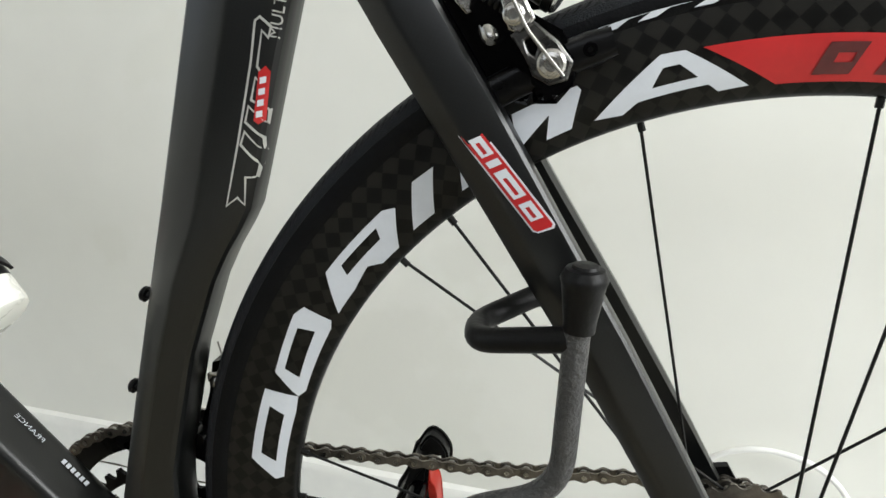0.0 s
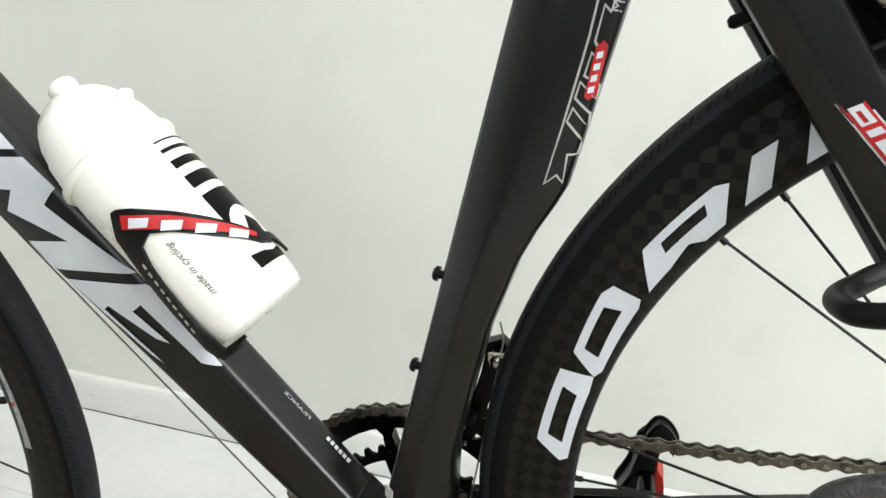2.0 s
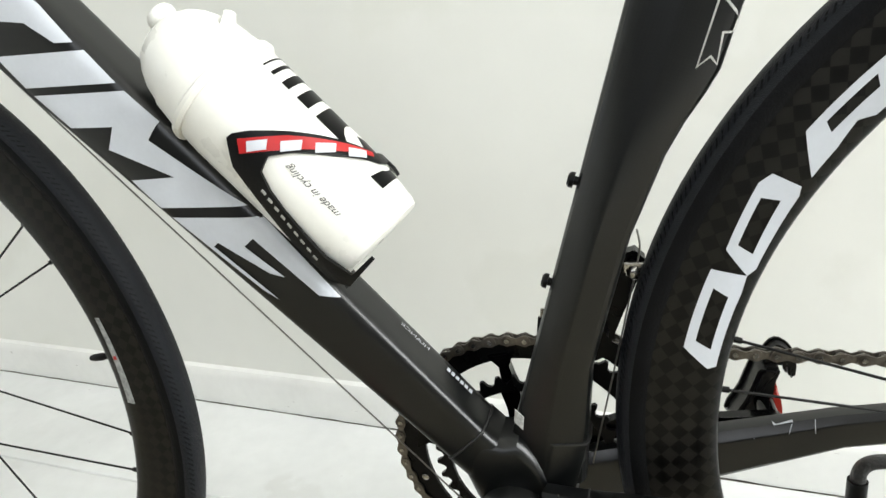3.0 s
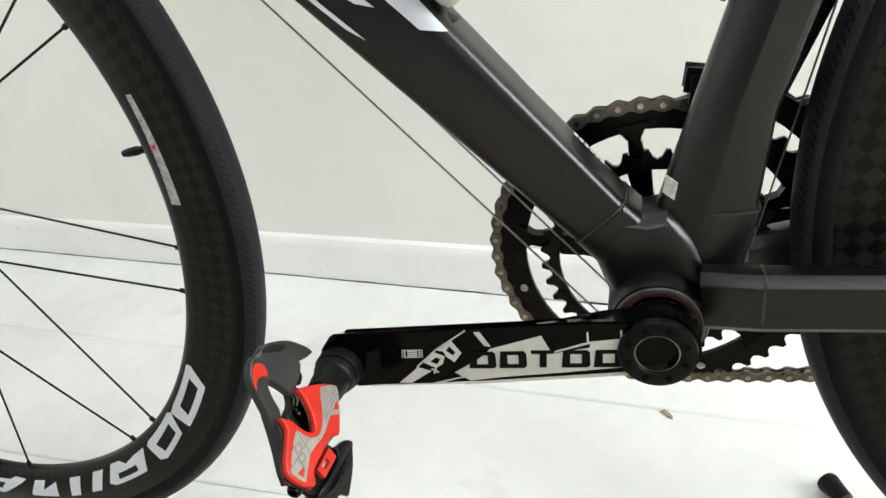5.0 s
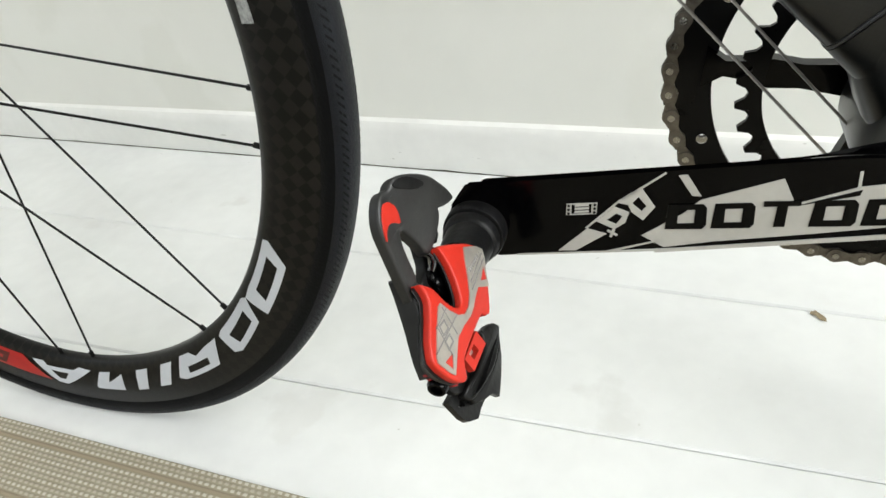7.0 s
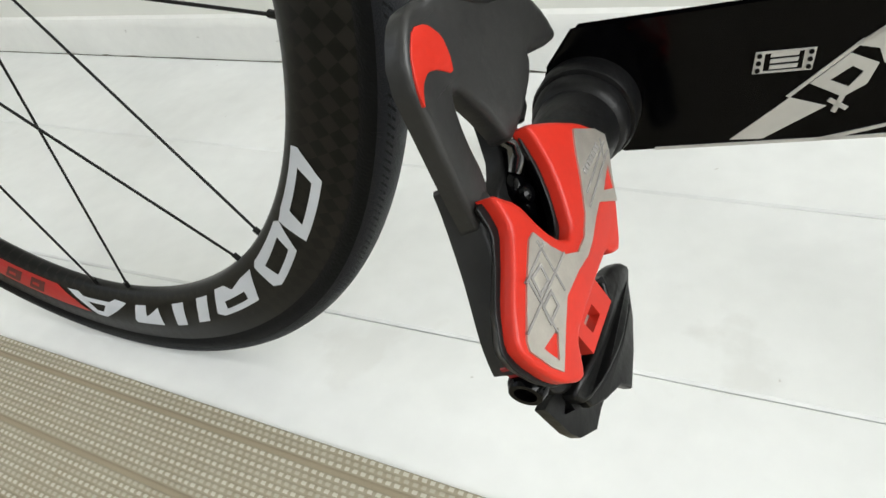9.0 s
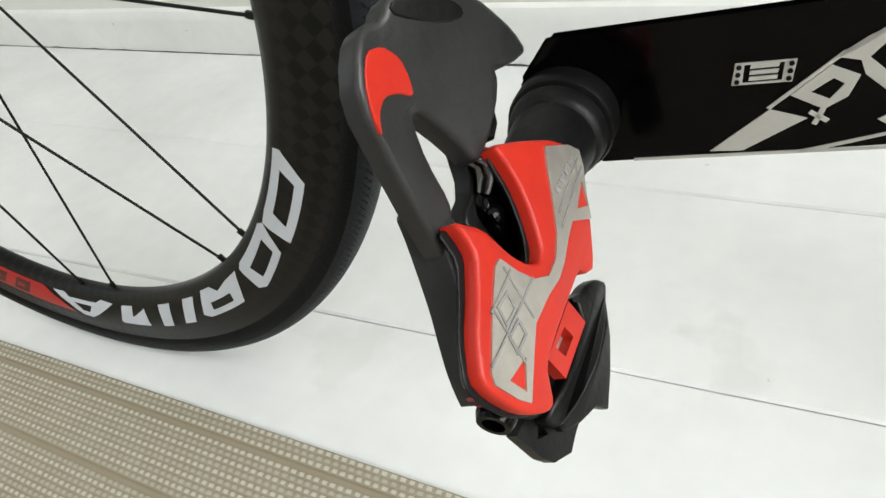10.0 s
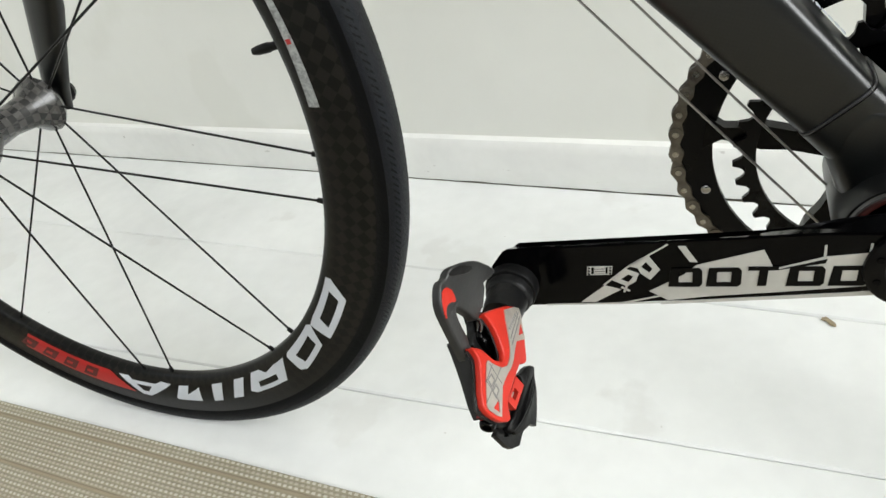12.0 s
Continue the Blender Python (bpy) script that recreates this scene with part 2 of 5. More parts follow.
for x in [WX0 + (WX1 - WX0) * i / 240 for i in range(241)]:
    w = 0.0012 * noise.noise((x * 9, 0, 0))
    q = on_wall(x)
    low = max(0.0003, 0.0007 + 0.0026 * noise.noise((x * 23, 3, 0)))
    prof = [(-0.012, low), (w, low), (w * 1.3, 0.052), (w - 0.001, 0.062), (-0.004 + w, 0.068), (-0.012, 0.071)]
    rings.append([q + out_of * d + V((0, 0, h)) for d, h in prof])
loft(bm, rings)
tagged(part("baseboard", bm, SKIRT), "low white-painted baseboard with chipped lower edge", "baseboard", kind="structure")

# floor: painted boards whose seams run nearly along the wall
floor = tagged(slab("floor", [(WX0, -2.95), (WX1, -2.95), (WX1, 0.2), (WX0, 0.9)], -0.06, -0.004, GAP), "white-painted wooden floor of wide boards", "floor", kind="structure")
SEAMS = [(WALL_Y, SLOPE), (0.222, -0.095), (0.0441, -0.0332), (-0.150, -0.020), (-0.36, -0.01)] + [(-0.36 - 0.21 * i, 0.0) for i in range(1, 13)]
for (a0, s0), (a1, s1) in zip(SEAMS, SEAMS[1:]):
    bm = bmesh.new()
    g = 0.0005
    rings = []
    for x in [WX0 + (WX1 - WX0) * i / 40 for i in range(41)]:
        y1 = a0 + s0 * x - g - 0.0006 * noise.noise((x * 14, a0 * 7, 0))
        y0 = a1 + s1 * x + g + 0.0006 * noise.noise((x * 14, a1 * 7, 5))
        rings.append([V((x, y0, -0.02)), V((x, y0, -0.0018)), V((x, y0 + 0.0018, 0)), V((x, y1 - 0.0018, 0)), V((x, y1, -0.0018)), V((x, y1, -0.02))])
    loft(bm, rings)
    part("floor_board", bm, FLOORW, floor)

tagged(slab("ceiling", [(WX0 - 0.1, -3.0), (WX1 + 0.1, -3.0), (WX1 + 0.1, 0.3), (WX0 - 0.1, 1.0)], 2.5, 2.6, CEIL), "plain white ceiling", "ceiling", kind="structure")


def wall_with_opening(name, a, b, w0, w1, z0, z1, mat=WALL):
    """An unseen wall from a to b with an opening for a lamp between w0 and w1 metres from a."""
    a, b = V((*a, 0)), V((*b, 0))
    d = (b - a).normalized()
    m = plane(a, d, (0, 0, 1))
    bm = bmesh.new()
    prism(bm, [[(0, 0), ((b - a).length, 0), ((b - a).length, 2.5), (0, 2.5)], [(w0, z0), (w0, z1), (w1, z1), (w1, z0)]], m, 0.12)
    return tagged(part(name, bm, mat, smooth=False), "plain unseen wall added round the room, with an opening for an area lamp", "wall", kind="structure")


wall_with_opening("wall_east", (2.35, -2.9), (2.35, 0.12), 1.30, 3.0, 0.8, 2.3)
# added dark wall behind the camera, there for the bicycle to reflect
wall_with_opening("wall_south", (2.35, -2.78), (-2.9, -2.78), 1.5, 3.8, 1.4, 2.3, SOUTH)
wall_with_opening("wall_west", (-2.78, 0.78), (-2.78, -2.78), 0.93, 2.43, 0.95, 2.35)

# ---- the bicycle ----
BB = V((0, 0, 0.2705))
REAR = V((0.402, 0, 0.3374))
FRONT = V((-0.5936, 0, 0.335))
bike = empty("road_bicycle", "black carbon road bicycle with deep rims, held by a floor stand", "bicycle")


def flank(r):
    """Half the width of the rim at the radius r."""
    pts = [(0.2748, 0.0030), (0.2765, 0.0052), (0.281, 0.0078), (0.288, 0.0098), (0.298, 0.0110), (0.310, 0.0110), (0.318, 0.0104)]
    for (r0, w0), (r1, w1) in zip(pts, pts[1:]):
        if r <= r1:
            return w0 + (w1 - w0) * max(0, (r - r0)) / (r1 - r0)
    return pts[-1][1]


def wheel(name, hub, label, spokes, near=0.0325):
    w = empty(name, "", "")
    w.parent = bike
    w["label"] = label
    # rim: closed profile swept round, with polar coordinates for the weave
    prof = [(r, -flank(r)) for r in (0.2748, 0.2765, 0.281, 0.288, 0.293, 0.298, 0.304, 0.310, 0.318)] + [(r, flank(r)) for r in (0.318, 0.310, 0.304, 0.298, 0.293, 0.288, 0.281, 0.2765, 0.2748)]
    n, k = 180, len(prof)
    bm = bmesh.new()
    uv = bm.loops.layers.uv.new("UVMap")
    vs = [[bm.verts.new(hub + V((r * math.cos(a), y, r * math.sin(a)))) for r, y in prof] for a in [2 * math.pi * i / n for i in range(n)]]
    for i in range(n):
        for j in range(k):
            q = [(i, j), (i + 1, j), (i + 1, j + 1), (i, j + 1)]
            f = bm.faces.new([vs[a % n][b % k] for a, b in q])
            for loop, (a, b) in zip(f.loops, q):
                loop[uv].uv = (2 * math.pi * a / n * 0.298, prof[b % k][0])
    rim = part("rim", bm, RIM, w, "deep black carbon rim with a large diamond weave", weld=False)
    # tyre: side walls and tread
    bm = bmesh.new()
    tyre_prof = [(0.3165, 0.0098), (0.3200, 0.0116), (0.3240, 0.0124), (0.3275, 0.0116)]
    rings = []
    for i in range(n):
        a = 2 * math.pi * i / n
        sec = [(r, -y) for r, y in tyre_prof] + [(r, y) for r, y in reversed(tyre_prof)]
        rings.append([hub + V((r * math.cos(a), y, r * math.sin(a))) for r, y in sec])
    loft(bm, rings, closed=True)
    tyre = part("tyre", bm, TYRE, w, "black racing tyre")
    bm = bmesh.new()
    rings = []
    for i in range(n):
        a = 2 * math.pi * i / n
        sec = [(0.3272 + 0.0086 * math.cos(t) ** 0.85, 0.0119 * math.sin(t)) for t in [radians(-89 + 178 * j / 14) for j in range(15)]]
        rings.append([hub + V((r * math.cos(a), y, r * math.sin(a))) for r, y in sec])
    loft(bm, rings, closed=True)
    part("tread", bm, TREAD, tyre)
    # slanted fine grooves of the tread shoulder
    bm = bmesh.new()
    for i in range(420):
        a = 2 * math.pi * i / 420
        for side in (-1, 1):
            p = []
            for t0, da in ((40, 0.0), (62, 0.012), (62, 0.0165), (40, 0.0045)):
                t = radians(t0)
                r, y = 0.3272 + 0.00875 * math.cos(t) ** 0.85, 0.01205 * math.sin(t)
                p.append(bm.verts.new(hub + V((r * math.cos(a + da), side * y, r * math.sin(a + da)))))
            bm.faces.new(p)
    tagged(part("tread_siping", bm, TYRE, tyre), kind="stuff")
    # hub: slim in the middle, two flared flanges
    bm = bmesh.new()
    lathe(bm, [(-0.046, 0.004), (-0.046, 0.009), (-0.038, 0.010), (-0.037, 0.021), (-0.0335, 0.0235), (-0.030, 0.0225), (-0.018, 0.0135), (0, 0.0115), (0.018, 0.0135), (0.030, 0.0225), (0.0335, 0.0235), (0.037, 0.021), (0.038, 0.010), (0.046, 0.009), (0.046, 0.004)], hub, (0, 1, 0), 40)
    hb = part("hub", bm, HUB, w, "glossy carbon hub with flared flanges")
    bm = bmesh.new()
    lathe(bm, [(-0.066, 0.002), (-0.066, 0.008), (-0.058, 0.0095), (-0.052, 0.008), (-0.052, 0.0035), (0.052, 0.0035), (0.052, 0.008), (0.060, 0.0095), (0.064, 0.007), (0.064, 0.002)], hub, (0, 1, 0), 24)
    part("skewer", bm, BLACK, hb)
    for ang, side, *lean in spokes:
        a = radians(ang)
        d = V((math.cos(a), 0, math.sin(a)))
        bm = bmesh.new()
        p0, p1 = hub + (V((-d.z, 0, d.x)) * lean[0] + d * 0.004 if lean else d * 0.0225) + V((0, 0.0325 if side > 0 else -near, 0)), hub + d * 0.2752 + V((0, side * 0.001, 0))
        rod(bm, p0, p1, 0.00090, 8)
        sp = part("spoke", bm, SPOKE, w)
        bm = bmesh.new()
        rod(bm, hub + d * 0.2700 + V((0, side * 0.0012, 0)), hub + d * 0.2770 + V((0, side * 0.001, 0)), 0.0019, 8)
        part("nipple", bm, SPOKE, sp)
    return w, rim


def pairs(centres, half=3.7):
    return [(c + half, 1) for c in centres] + [(c - half, -1) for c in centres]


front_wheel, front_rim = wheel("front_wheel", FRONT, "front wheel with a deep carbon rim and paired black spokes", pairs([349.0 - 39.9 * i for i in range(9)]), 0.041)
rear_wheel, rear_rim = wheel("rear_wheel", REAR, "rear wheel with a deep carbon rim and paired black spokes", [(a, -1, 0.0) for a in (166.7, 128.7, 85.2, 77.5, 41, 5, 329, 293, 257, 213)] + [(174.1, 1, 0.022), (136.4, 1, -0.0235), (106.7, 1, 0.0235), (50, 1, 0.0235), (20, 1, -0.0235), (340, 1, 0.0235), (300, 1, -0.0235), (262, 1, 0.0235), (222, 1, -0.0235)])


def rim_print(name, hub, loops, mat, rim, label="", side=-1, off=0.0005):
    """A print on the rim; outlines in degrees round the hub and millimetres from it."""
    def fn(s, r):
        a = s / 0.298
        return hub + V((r * math.cos(a), side * (flank(r) + off), r * math.sin(a)))
    bm = sheet([[(radians(a) * 0.298, r / 1000) for a, r in l] for l in loops], fn)
    return part(name, bm, mat, rim, label)


def corners(a0, b0, a1, b1, out=302.0, inn=281.5):
    """A slanted block: outer edge from a0 to a1 degrees, inner edge from b0 to b1."""
    return [(a0, out), (a1, out), (b1, inn), (b0, inn)]


def shrink(l, f, g=None):
    cx, cy = sum(p[0] for p in l) / len(l), sum(p[1] for p in l) / len(l)
    g = f if g is None else g
    return [(cx + (x - cx) * f, cy + (y - cy) * g) for x, y in l]


BARRED = surface("deep_red_print", (0.085, 0.010, 0.010), 0.4, vary=0.3)


def rim_marks(hub, rim, turn, flip):
    """The row of white slanted marks and the red field along a rim."""
    def tr(l):
        return [((turn - a) if flip else (turn + a), r) for a, r in l]
    t = lambda l: tr(l)
    c = corners(0, 2.0, -10.0, -12.0)
    marks = []
    b = [(10.0, 302), (0.4, 302.5), (0.0, 283), (2.2, 281.5), (12.0, 281.5), (12.4, 286)]
    marks.append([b, [(9.0, 296.5), (2.4, 297), (3.0, 287.5), (9.8, 287)]])
    o = [(-2.1, 300), (-9.6, 304.0), (-11.0, 301), (-11.2, 284.5), (-10.2, 282.2), (-1.0, 280), (0.0, 283)]
    marks.append([o, [(-3.0, 295.5), (-8.4, 298.5), (-9.0, 289), (-2.6, 286)]])
    r = [(-15.8, 301.5), (-25.0, 300.5), (-26.2, 297), (-23.2, 280.6), (-20.6, 281.0), (-19.2, 286), (-16.0, 283.4), (-12.4, 283.2)]
    marks.append([r, [(-17.5, 297), (-23.2, 296.3), (-22.6, 290.8), (-17.0, 291.4)]])
    marks.append([[(-29.2, 301.2), (-31.8, 300.8), (-28.8, 281.8), (-25.8, 282.0)]])
    marks.append([[(-35.0, 302), (-37.4, 302), (-35.6, 282.6), (-32.6, 282.4)]])
    marks.append([[(-40.6, 302), (-46.8, 301.4), (-47.0, 299), (-45.0, 283.6), (-42.4, 283.4), (-43.6, 294), (-39.6, 285)]])
    a = [(-54.0, 303), (-56.0, 302.4), (-61.0, 282.2), (-58.4, 281.6), (-57.6, 285.5), (-51.4, 285), (-49.8, 281.2), (-47.2, 283.2)]
    marks.append([a, [(-54.0, 297), (-55.4, 297), (-56.8, 289.6), (-52.8, 289.4)]])
    for m in marks:
        rim_print("white_mark", hub, [t(l) for l in m], WHITE, rim, "white slanted mark on the rim")
    rim_print("red_field", hub, [t([(-57.4, 302), (-84, 301), (-84, 281), (-63.2, 281.5)])], RED if not flip else DARKRED, rim, "red field on the rim")
    for a0 in (-66.0, -71.0, -76.0, -81.0):
        rim_print("dark_bar", hub, [t([(a0 - 1.2, 298), (a0 - 4.2, 298), (a0 - 3.0, 284.5), (a0, 284.5)]), t([(a0 - 1.9, 293.5), (a0 - 3.3, 293.5), (a0 - 3.0, 289.5), (a0 - 1.6, 289.5)])], BARRED, rim, off=0.0009)


rim_marks(REAR, rear_rim, 158.0, False)
rim_marks(FRONT, front_rim, 320.3, False)

# grey label and valve of the front wheel
rim_print("grey_label", FRONT, [[(15.5, 289), (15.3, 293.5), (0.6, 293.5), (0.6, 285)]], GREYLBL, front_rim, "speckled grey label on the rim")
rim_print("red_tick", FRONT, [[(8.9, 288.5), (8.9, 292), (8.3, 292), (8.3, 288.5)]], RED, front_rim, off=0.0009)
bm = bmesh.new()
d = V((math.cos(radians(8.2)), 0, math.sin(radians(8.2))))
lathe(bm, [(0, 0.001), (0, 0.0022), (0.004, 0.003), (0.012, 0.0032), (0.014, 0.0026), (0.022, 0.0026)], FRONT + d * 0.255, d, 14)
part("valve", bm, BLKPL, front_wheel, "short black valve cap")

# main tubes
def tube_part(name, secs, mat=FRAME, label="", seg=28):
    bm = bmesh.new()
    loft(bm, [oval(c, u, v, a, b, n, seg) for c, u, v, a, b, n in secs])
    return part(name, bm, mat, bike, label)


X, Y, Z = V((1, 0, 0)), V((0, 1, 0)), V((0, 0, 1))
FRONT_EDGE = lambda z: 0.0123 + (z - 0.3756) * 0.3007
REAR_EDGE = [(0.300, 0.0470), (0.3314, 0.0494), (0.3837, 0.0544), (0.4185, 0.0642), (0.4673, 0.0785), (0.5127, 0.0975), (0.530, 0.1075), (0.545, 0.1180), (0.556, 0.1246), (0.575, 0.1308), (0.681, 0.1644), (0.80, 0.2020)]
# half outline of the tube from its nose to its back: share of the depth, share of the half width
SEAT_HALF = [(0.0, 0.10), (0.012, 0.26), (0.045, 0.42), (0.10, 0.54), (0.27, 0.77), (0.43, 0.955), (0.465, 0.985), (0.50, 1.0), (0.70, 0.93), (0.88, 0.85), (0.945, 0.77), (0.982, 0.60), (0.997, 0.40), (1.0, 0.14)]


def seat_width(z):
    return 0.0176 if z < 0.40 else max(0.0145, 0.0176 - (z - 0.40) * 0.02)


def seat_ring(z, xf, xr, grow=1.0):
    c, h, hw = (xf + xr) / 2, (xr - xf) / 2 * grow, seat_width(z) * grow
    half = [(c - h + 2 * h * u, k * hw) for u, k in SEAT_HALF]
    return [V((x, -y, z)) for x, y in half] + [V((x, y, z)) for x, y in reversed(half)]


bm = bmesh.new()
loft(bm, [seat_ring(z, FRONT_EDGE(z), xr) for z, xr in REAR_EDGE])
seat_tube = part("seat_tube", bm, FRAME, bike, "flared matt carbon seat tube with a creased flank", sharp=16)

DU, DN = V((-0.659, 0, 0.752)), V((-0.752, 0, -0.659))
D0 = V((-0.0148, 0, 0.3381))
secs = []
for s, lo, hi, hw in ((-0.004, 0.0030, 0.0385, 0.0190), (0.16, 0.0010, 0.0490, 0.0200), (0.37, -0.0015, 0.0620, 0.0215), (0.56, -0.0025, 0.0680, 0.0225)):
    secs.append((D0 + DU * s + DN * (lo + hi) / 2, DN, Y, (hi - lo) / 2, hw, 5.5))
down_tube = tube_part("down_tube", secs, label="matt carbon down tube with large white marks", seg=56)

def outline(l, t):
    """A closed ribbon of width t along the outline l."""
    n = len(l)
    inner = []
    area = sum(l[i][0] * l[(i + 1) % n][1] - l[(i + 1) % n][0] * l[i][1] for i in range(n))
    sg = 1 if area > 0 else -1
    for i in range(n):
        p, q, r = V(l[i - 1]), V(l[i]), V(l[(i + 1) % n])
        d1, d2 = (q - p).normalized(), (r - q).normalized()
        n1, n2 = V((-d1.y, d1.x)) * sg, V((-d2.y, d2.x)) * sg
        b = (n1 + n2)
        b = b / max(0.5, b.dot(n1))
        inner.append(tuple(q + b * t))
    return [l, inner]


# bottom bracket lug that joins the tubes
bm = bmesh.new()
lathe(bm, [(-0.032, 0.021), (-0.032, 0.0255), (-0.027, 0.0275), (0.036, 0.0275), (0.043, 0.0255), (0.043, 0.021)], BB, Y, 40)
loft(bm, [oval(D0 + DU * -0.020 + DN * 0.0196, DN, Y, 0.0190, 0.0196, 5.2, 48), oval(D0 + DU * 0.0 + DN * 0.0207, DN, Y, 0.0187, 0.0200, 5.2, 48)])
base = seat_ring(0.3300, 0.0076, 0.0502, 1.035)
loft(bm, [[V((q.x + (z - 0.33) * 0.25, q.y * g, z)) for q in base] for z, g in ((0.285, 1.06), (0.310, 1.03), (0.3300, 1.0))])
# one moulded body with rounded flanks fills the corner between the tubes
web = [(-0.0268, 0.3268), (-0.0215, 0.3312), (-0.0165, 0.3316), (-0.0115, 0.3294), (-0.0060, 0.3284), (-0.0010, 0.3296), (0.0045, 0.3330), (0.0100, 0.3270), (0.0190, 0.3170), (0.0260, 0.3050), (0.0310, 0.2940), (0.0320, 0.2800), (0.0240, 0.2640), (0.0000, 0.2600), (-0.0170, 0.2670), (-0.0280, 0.2830), (-0.0360, 0.3030), (-0.0330, 0.3150)]
web = [tuple(q) for q in zip(*[[sum(w * web[(i + k) % len(web)][c] for k, w in ((-1, 0.2), (0, 0.6), (1, 0.2))) for i in range(len(web))] for c in (0, 1)])]
for side in (-1, 1):
    rows = []
    for k in range(9):
        a = math.pi / 2 * k / 8
        ring = outline(web, 0.0085 * (1 - math.cos(a)))[1] if k else web
        rows.append([V((x, side * (0.0105 + 0.0098 * math.sin(a)), z)) for x, z in ring])
    loft(bm, [[V((x, 0, z)) for x, z in web]] + rows)
lug = part("bottom_bracket_lug", bm, FRAME, bike, "moulded carbon bottom bracket lug", sharp=32)
for side in (-1, 1):
    bm = bmesh.new()
    q = 0.031 if side < 0 else 0.043
    rr = [(side * q, 0.0205), (side * q, 0.0240), (side * (q + 0.0015), 0.0246), (side * (q + 0.0030), 0.0240), (side * (q + 0.0030), 0.0230), (side * (q + 0.0012), 0.0226)]
    lathe(bm, rr, BB, Y, 40)
    part("bearing_cup", bm, surface("cup_rim", (0.10, 0.097, 0.095), 0.3, 0.6), lug, "grey bearing cup ring")
    bm = bmesh.new()
    lathe(bm, [(side * q, 0.0130), (side * q, 0.0226), (side * (q + 0.0020), 0.0226), (side * (q + 0.0024), 0.0216), (side * (q + 0.0012), 0.0190), (side * (q + 0.0012), 0.0130)], BB, Y, 40)
    part("bearing_seal", bm, surface("seal_red", (0.045, 0.010, 0.008), 0.4), lug, "dark red bearing seal")
bm = bmesh.new()
rod(bm, BB - Y * 0.058, BB + Y * 0.058, 0.0150, 32)
part("axle", bm, BLACK, lug)

# chain stays
def stay(name, pts, label):
    bm = bmesh.new()
    rings = []
    for i, (p, hu, hv, n) in enumerate(pts):
        a, b = V(pts[max(i - 1, 0)][0]), V(pts[min(i + 1, len(pts) - 1)][0])
        t = (b - a).normalized()
        u = (Z - t * t.z).normalized()
        w, p = t.cross(u), V(p)
        half = [(1.0, 0.42), (0.985, 0.54), (0.66, 0.955), (0.60, 0.99), (0.50, 1.0), (-0.50, 1.0), (-0.78, 0.95), (-0.95, 0.78), (-1.0, 0.5)]
        rings.append([p + u * hu * k + w * hv * j for k, j in half] + [p + u * hu * k - w * hv * j for k, j in reversed(half)])
    loft(bm, rings)
    return part(name, bm, FRAME, bike, label, sharp=20)


near_chain_stay = stay("chain_stay", [((0.024, -0.026, 0.2868), 0.0172, 0.009, 3.2), ((0.050, -0.033, 0.2905), 0.0164, 0.0100, 3.4), ((0.10, -0.040, 0.2960), 0.0154, 0.0095, 3.2), ((0.17, -0.050, 0.3030), 0.0155, 0.0090, 3.0), ((0.30, -0.060, 0.3180), 0.0145, 0.0085, 2.6), ((0.392, -0.0625, 0.3300), 0.0120, 0.0055, 2.4)], "matt carbon chain stay")
far_stay = stay("chain_stay", [((0.012, 0.030, 0.2740), 0.0200, 0.010, 3.0), ((0.045, 0.036, 0.2720), 0.0200, 0.0105, 3.0), ((0.132, 0.045, 0.2920), 0.0175, 0.0105, 2.8), ((0.208, 0.0525, 0.3100), 0.0122, 0.0095, 2.6), ((0.30, 0.058, 0.3225), 0.0118, 0.0080, 2.6), ((0.392, 0.0625, 0.3330), 0.0120, 0.0055, 2.4)], "matt carbon chain stay")
# thin grooves where the stays and tubes are socketed into the lug
JOINT = surface("joint_line", (0.02, 0.02, 0.02), 0.35, vary=0.3)
for c, u, a, b, n in (((0.050, -0.033, 0.2905), Z, 0.0166, 0.0102, 4.0), (D0 + DU * 0.0012 + DN * 0.0207, DN, 0.0186, 0.0200, 5.2)):
    c, u = V(c), V(u)
    ax = DU if u == DN else X
    uu = (u - ax * u.dot(ax)).normalized()
    bm = bmesh.new()
    loft(bm, [oval(c - ax * 0.0007, uu, Y, a * 1.002, b * 1.002, n, 36), oval(c, uu, Y, a * 1.012, b * 1.015, n, 36), oval(c + ax * 0.0007, uu, Y, a * 1.002, b * 1.002, n, 36)])
    part("joint_seam", bm, JOINT, lug)
bm = bmesh.new()
loft(bm, [seat_ring(z, 0.0076, 0.0502, g) for z, g in ((0.3298, 1.036), (0.3304, 1.046), (0.3312, 1.036))])
part("joint_seam", bm, JOINT, lug)

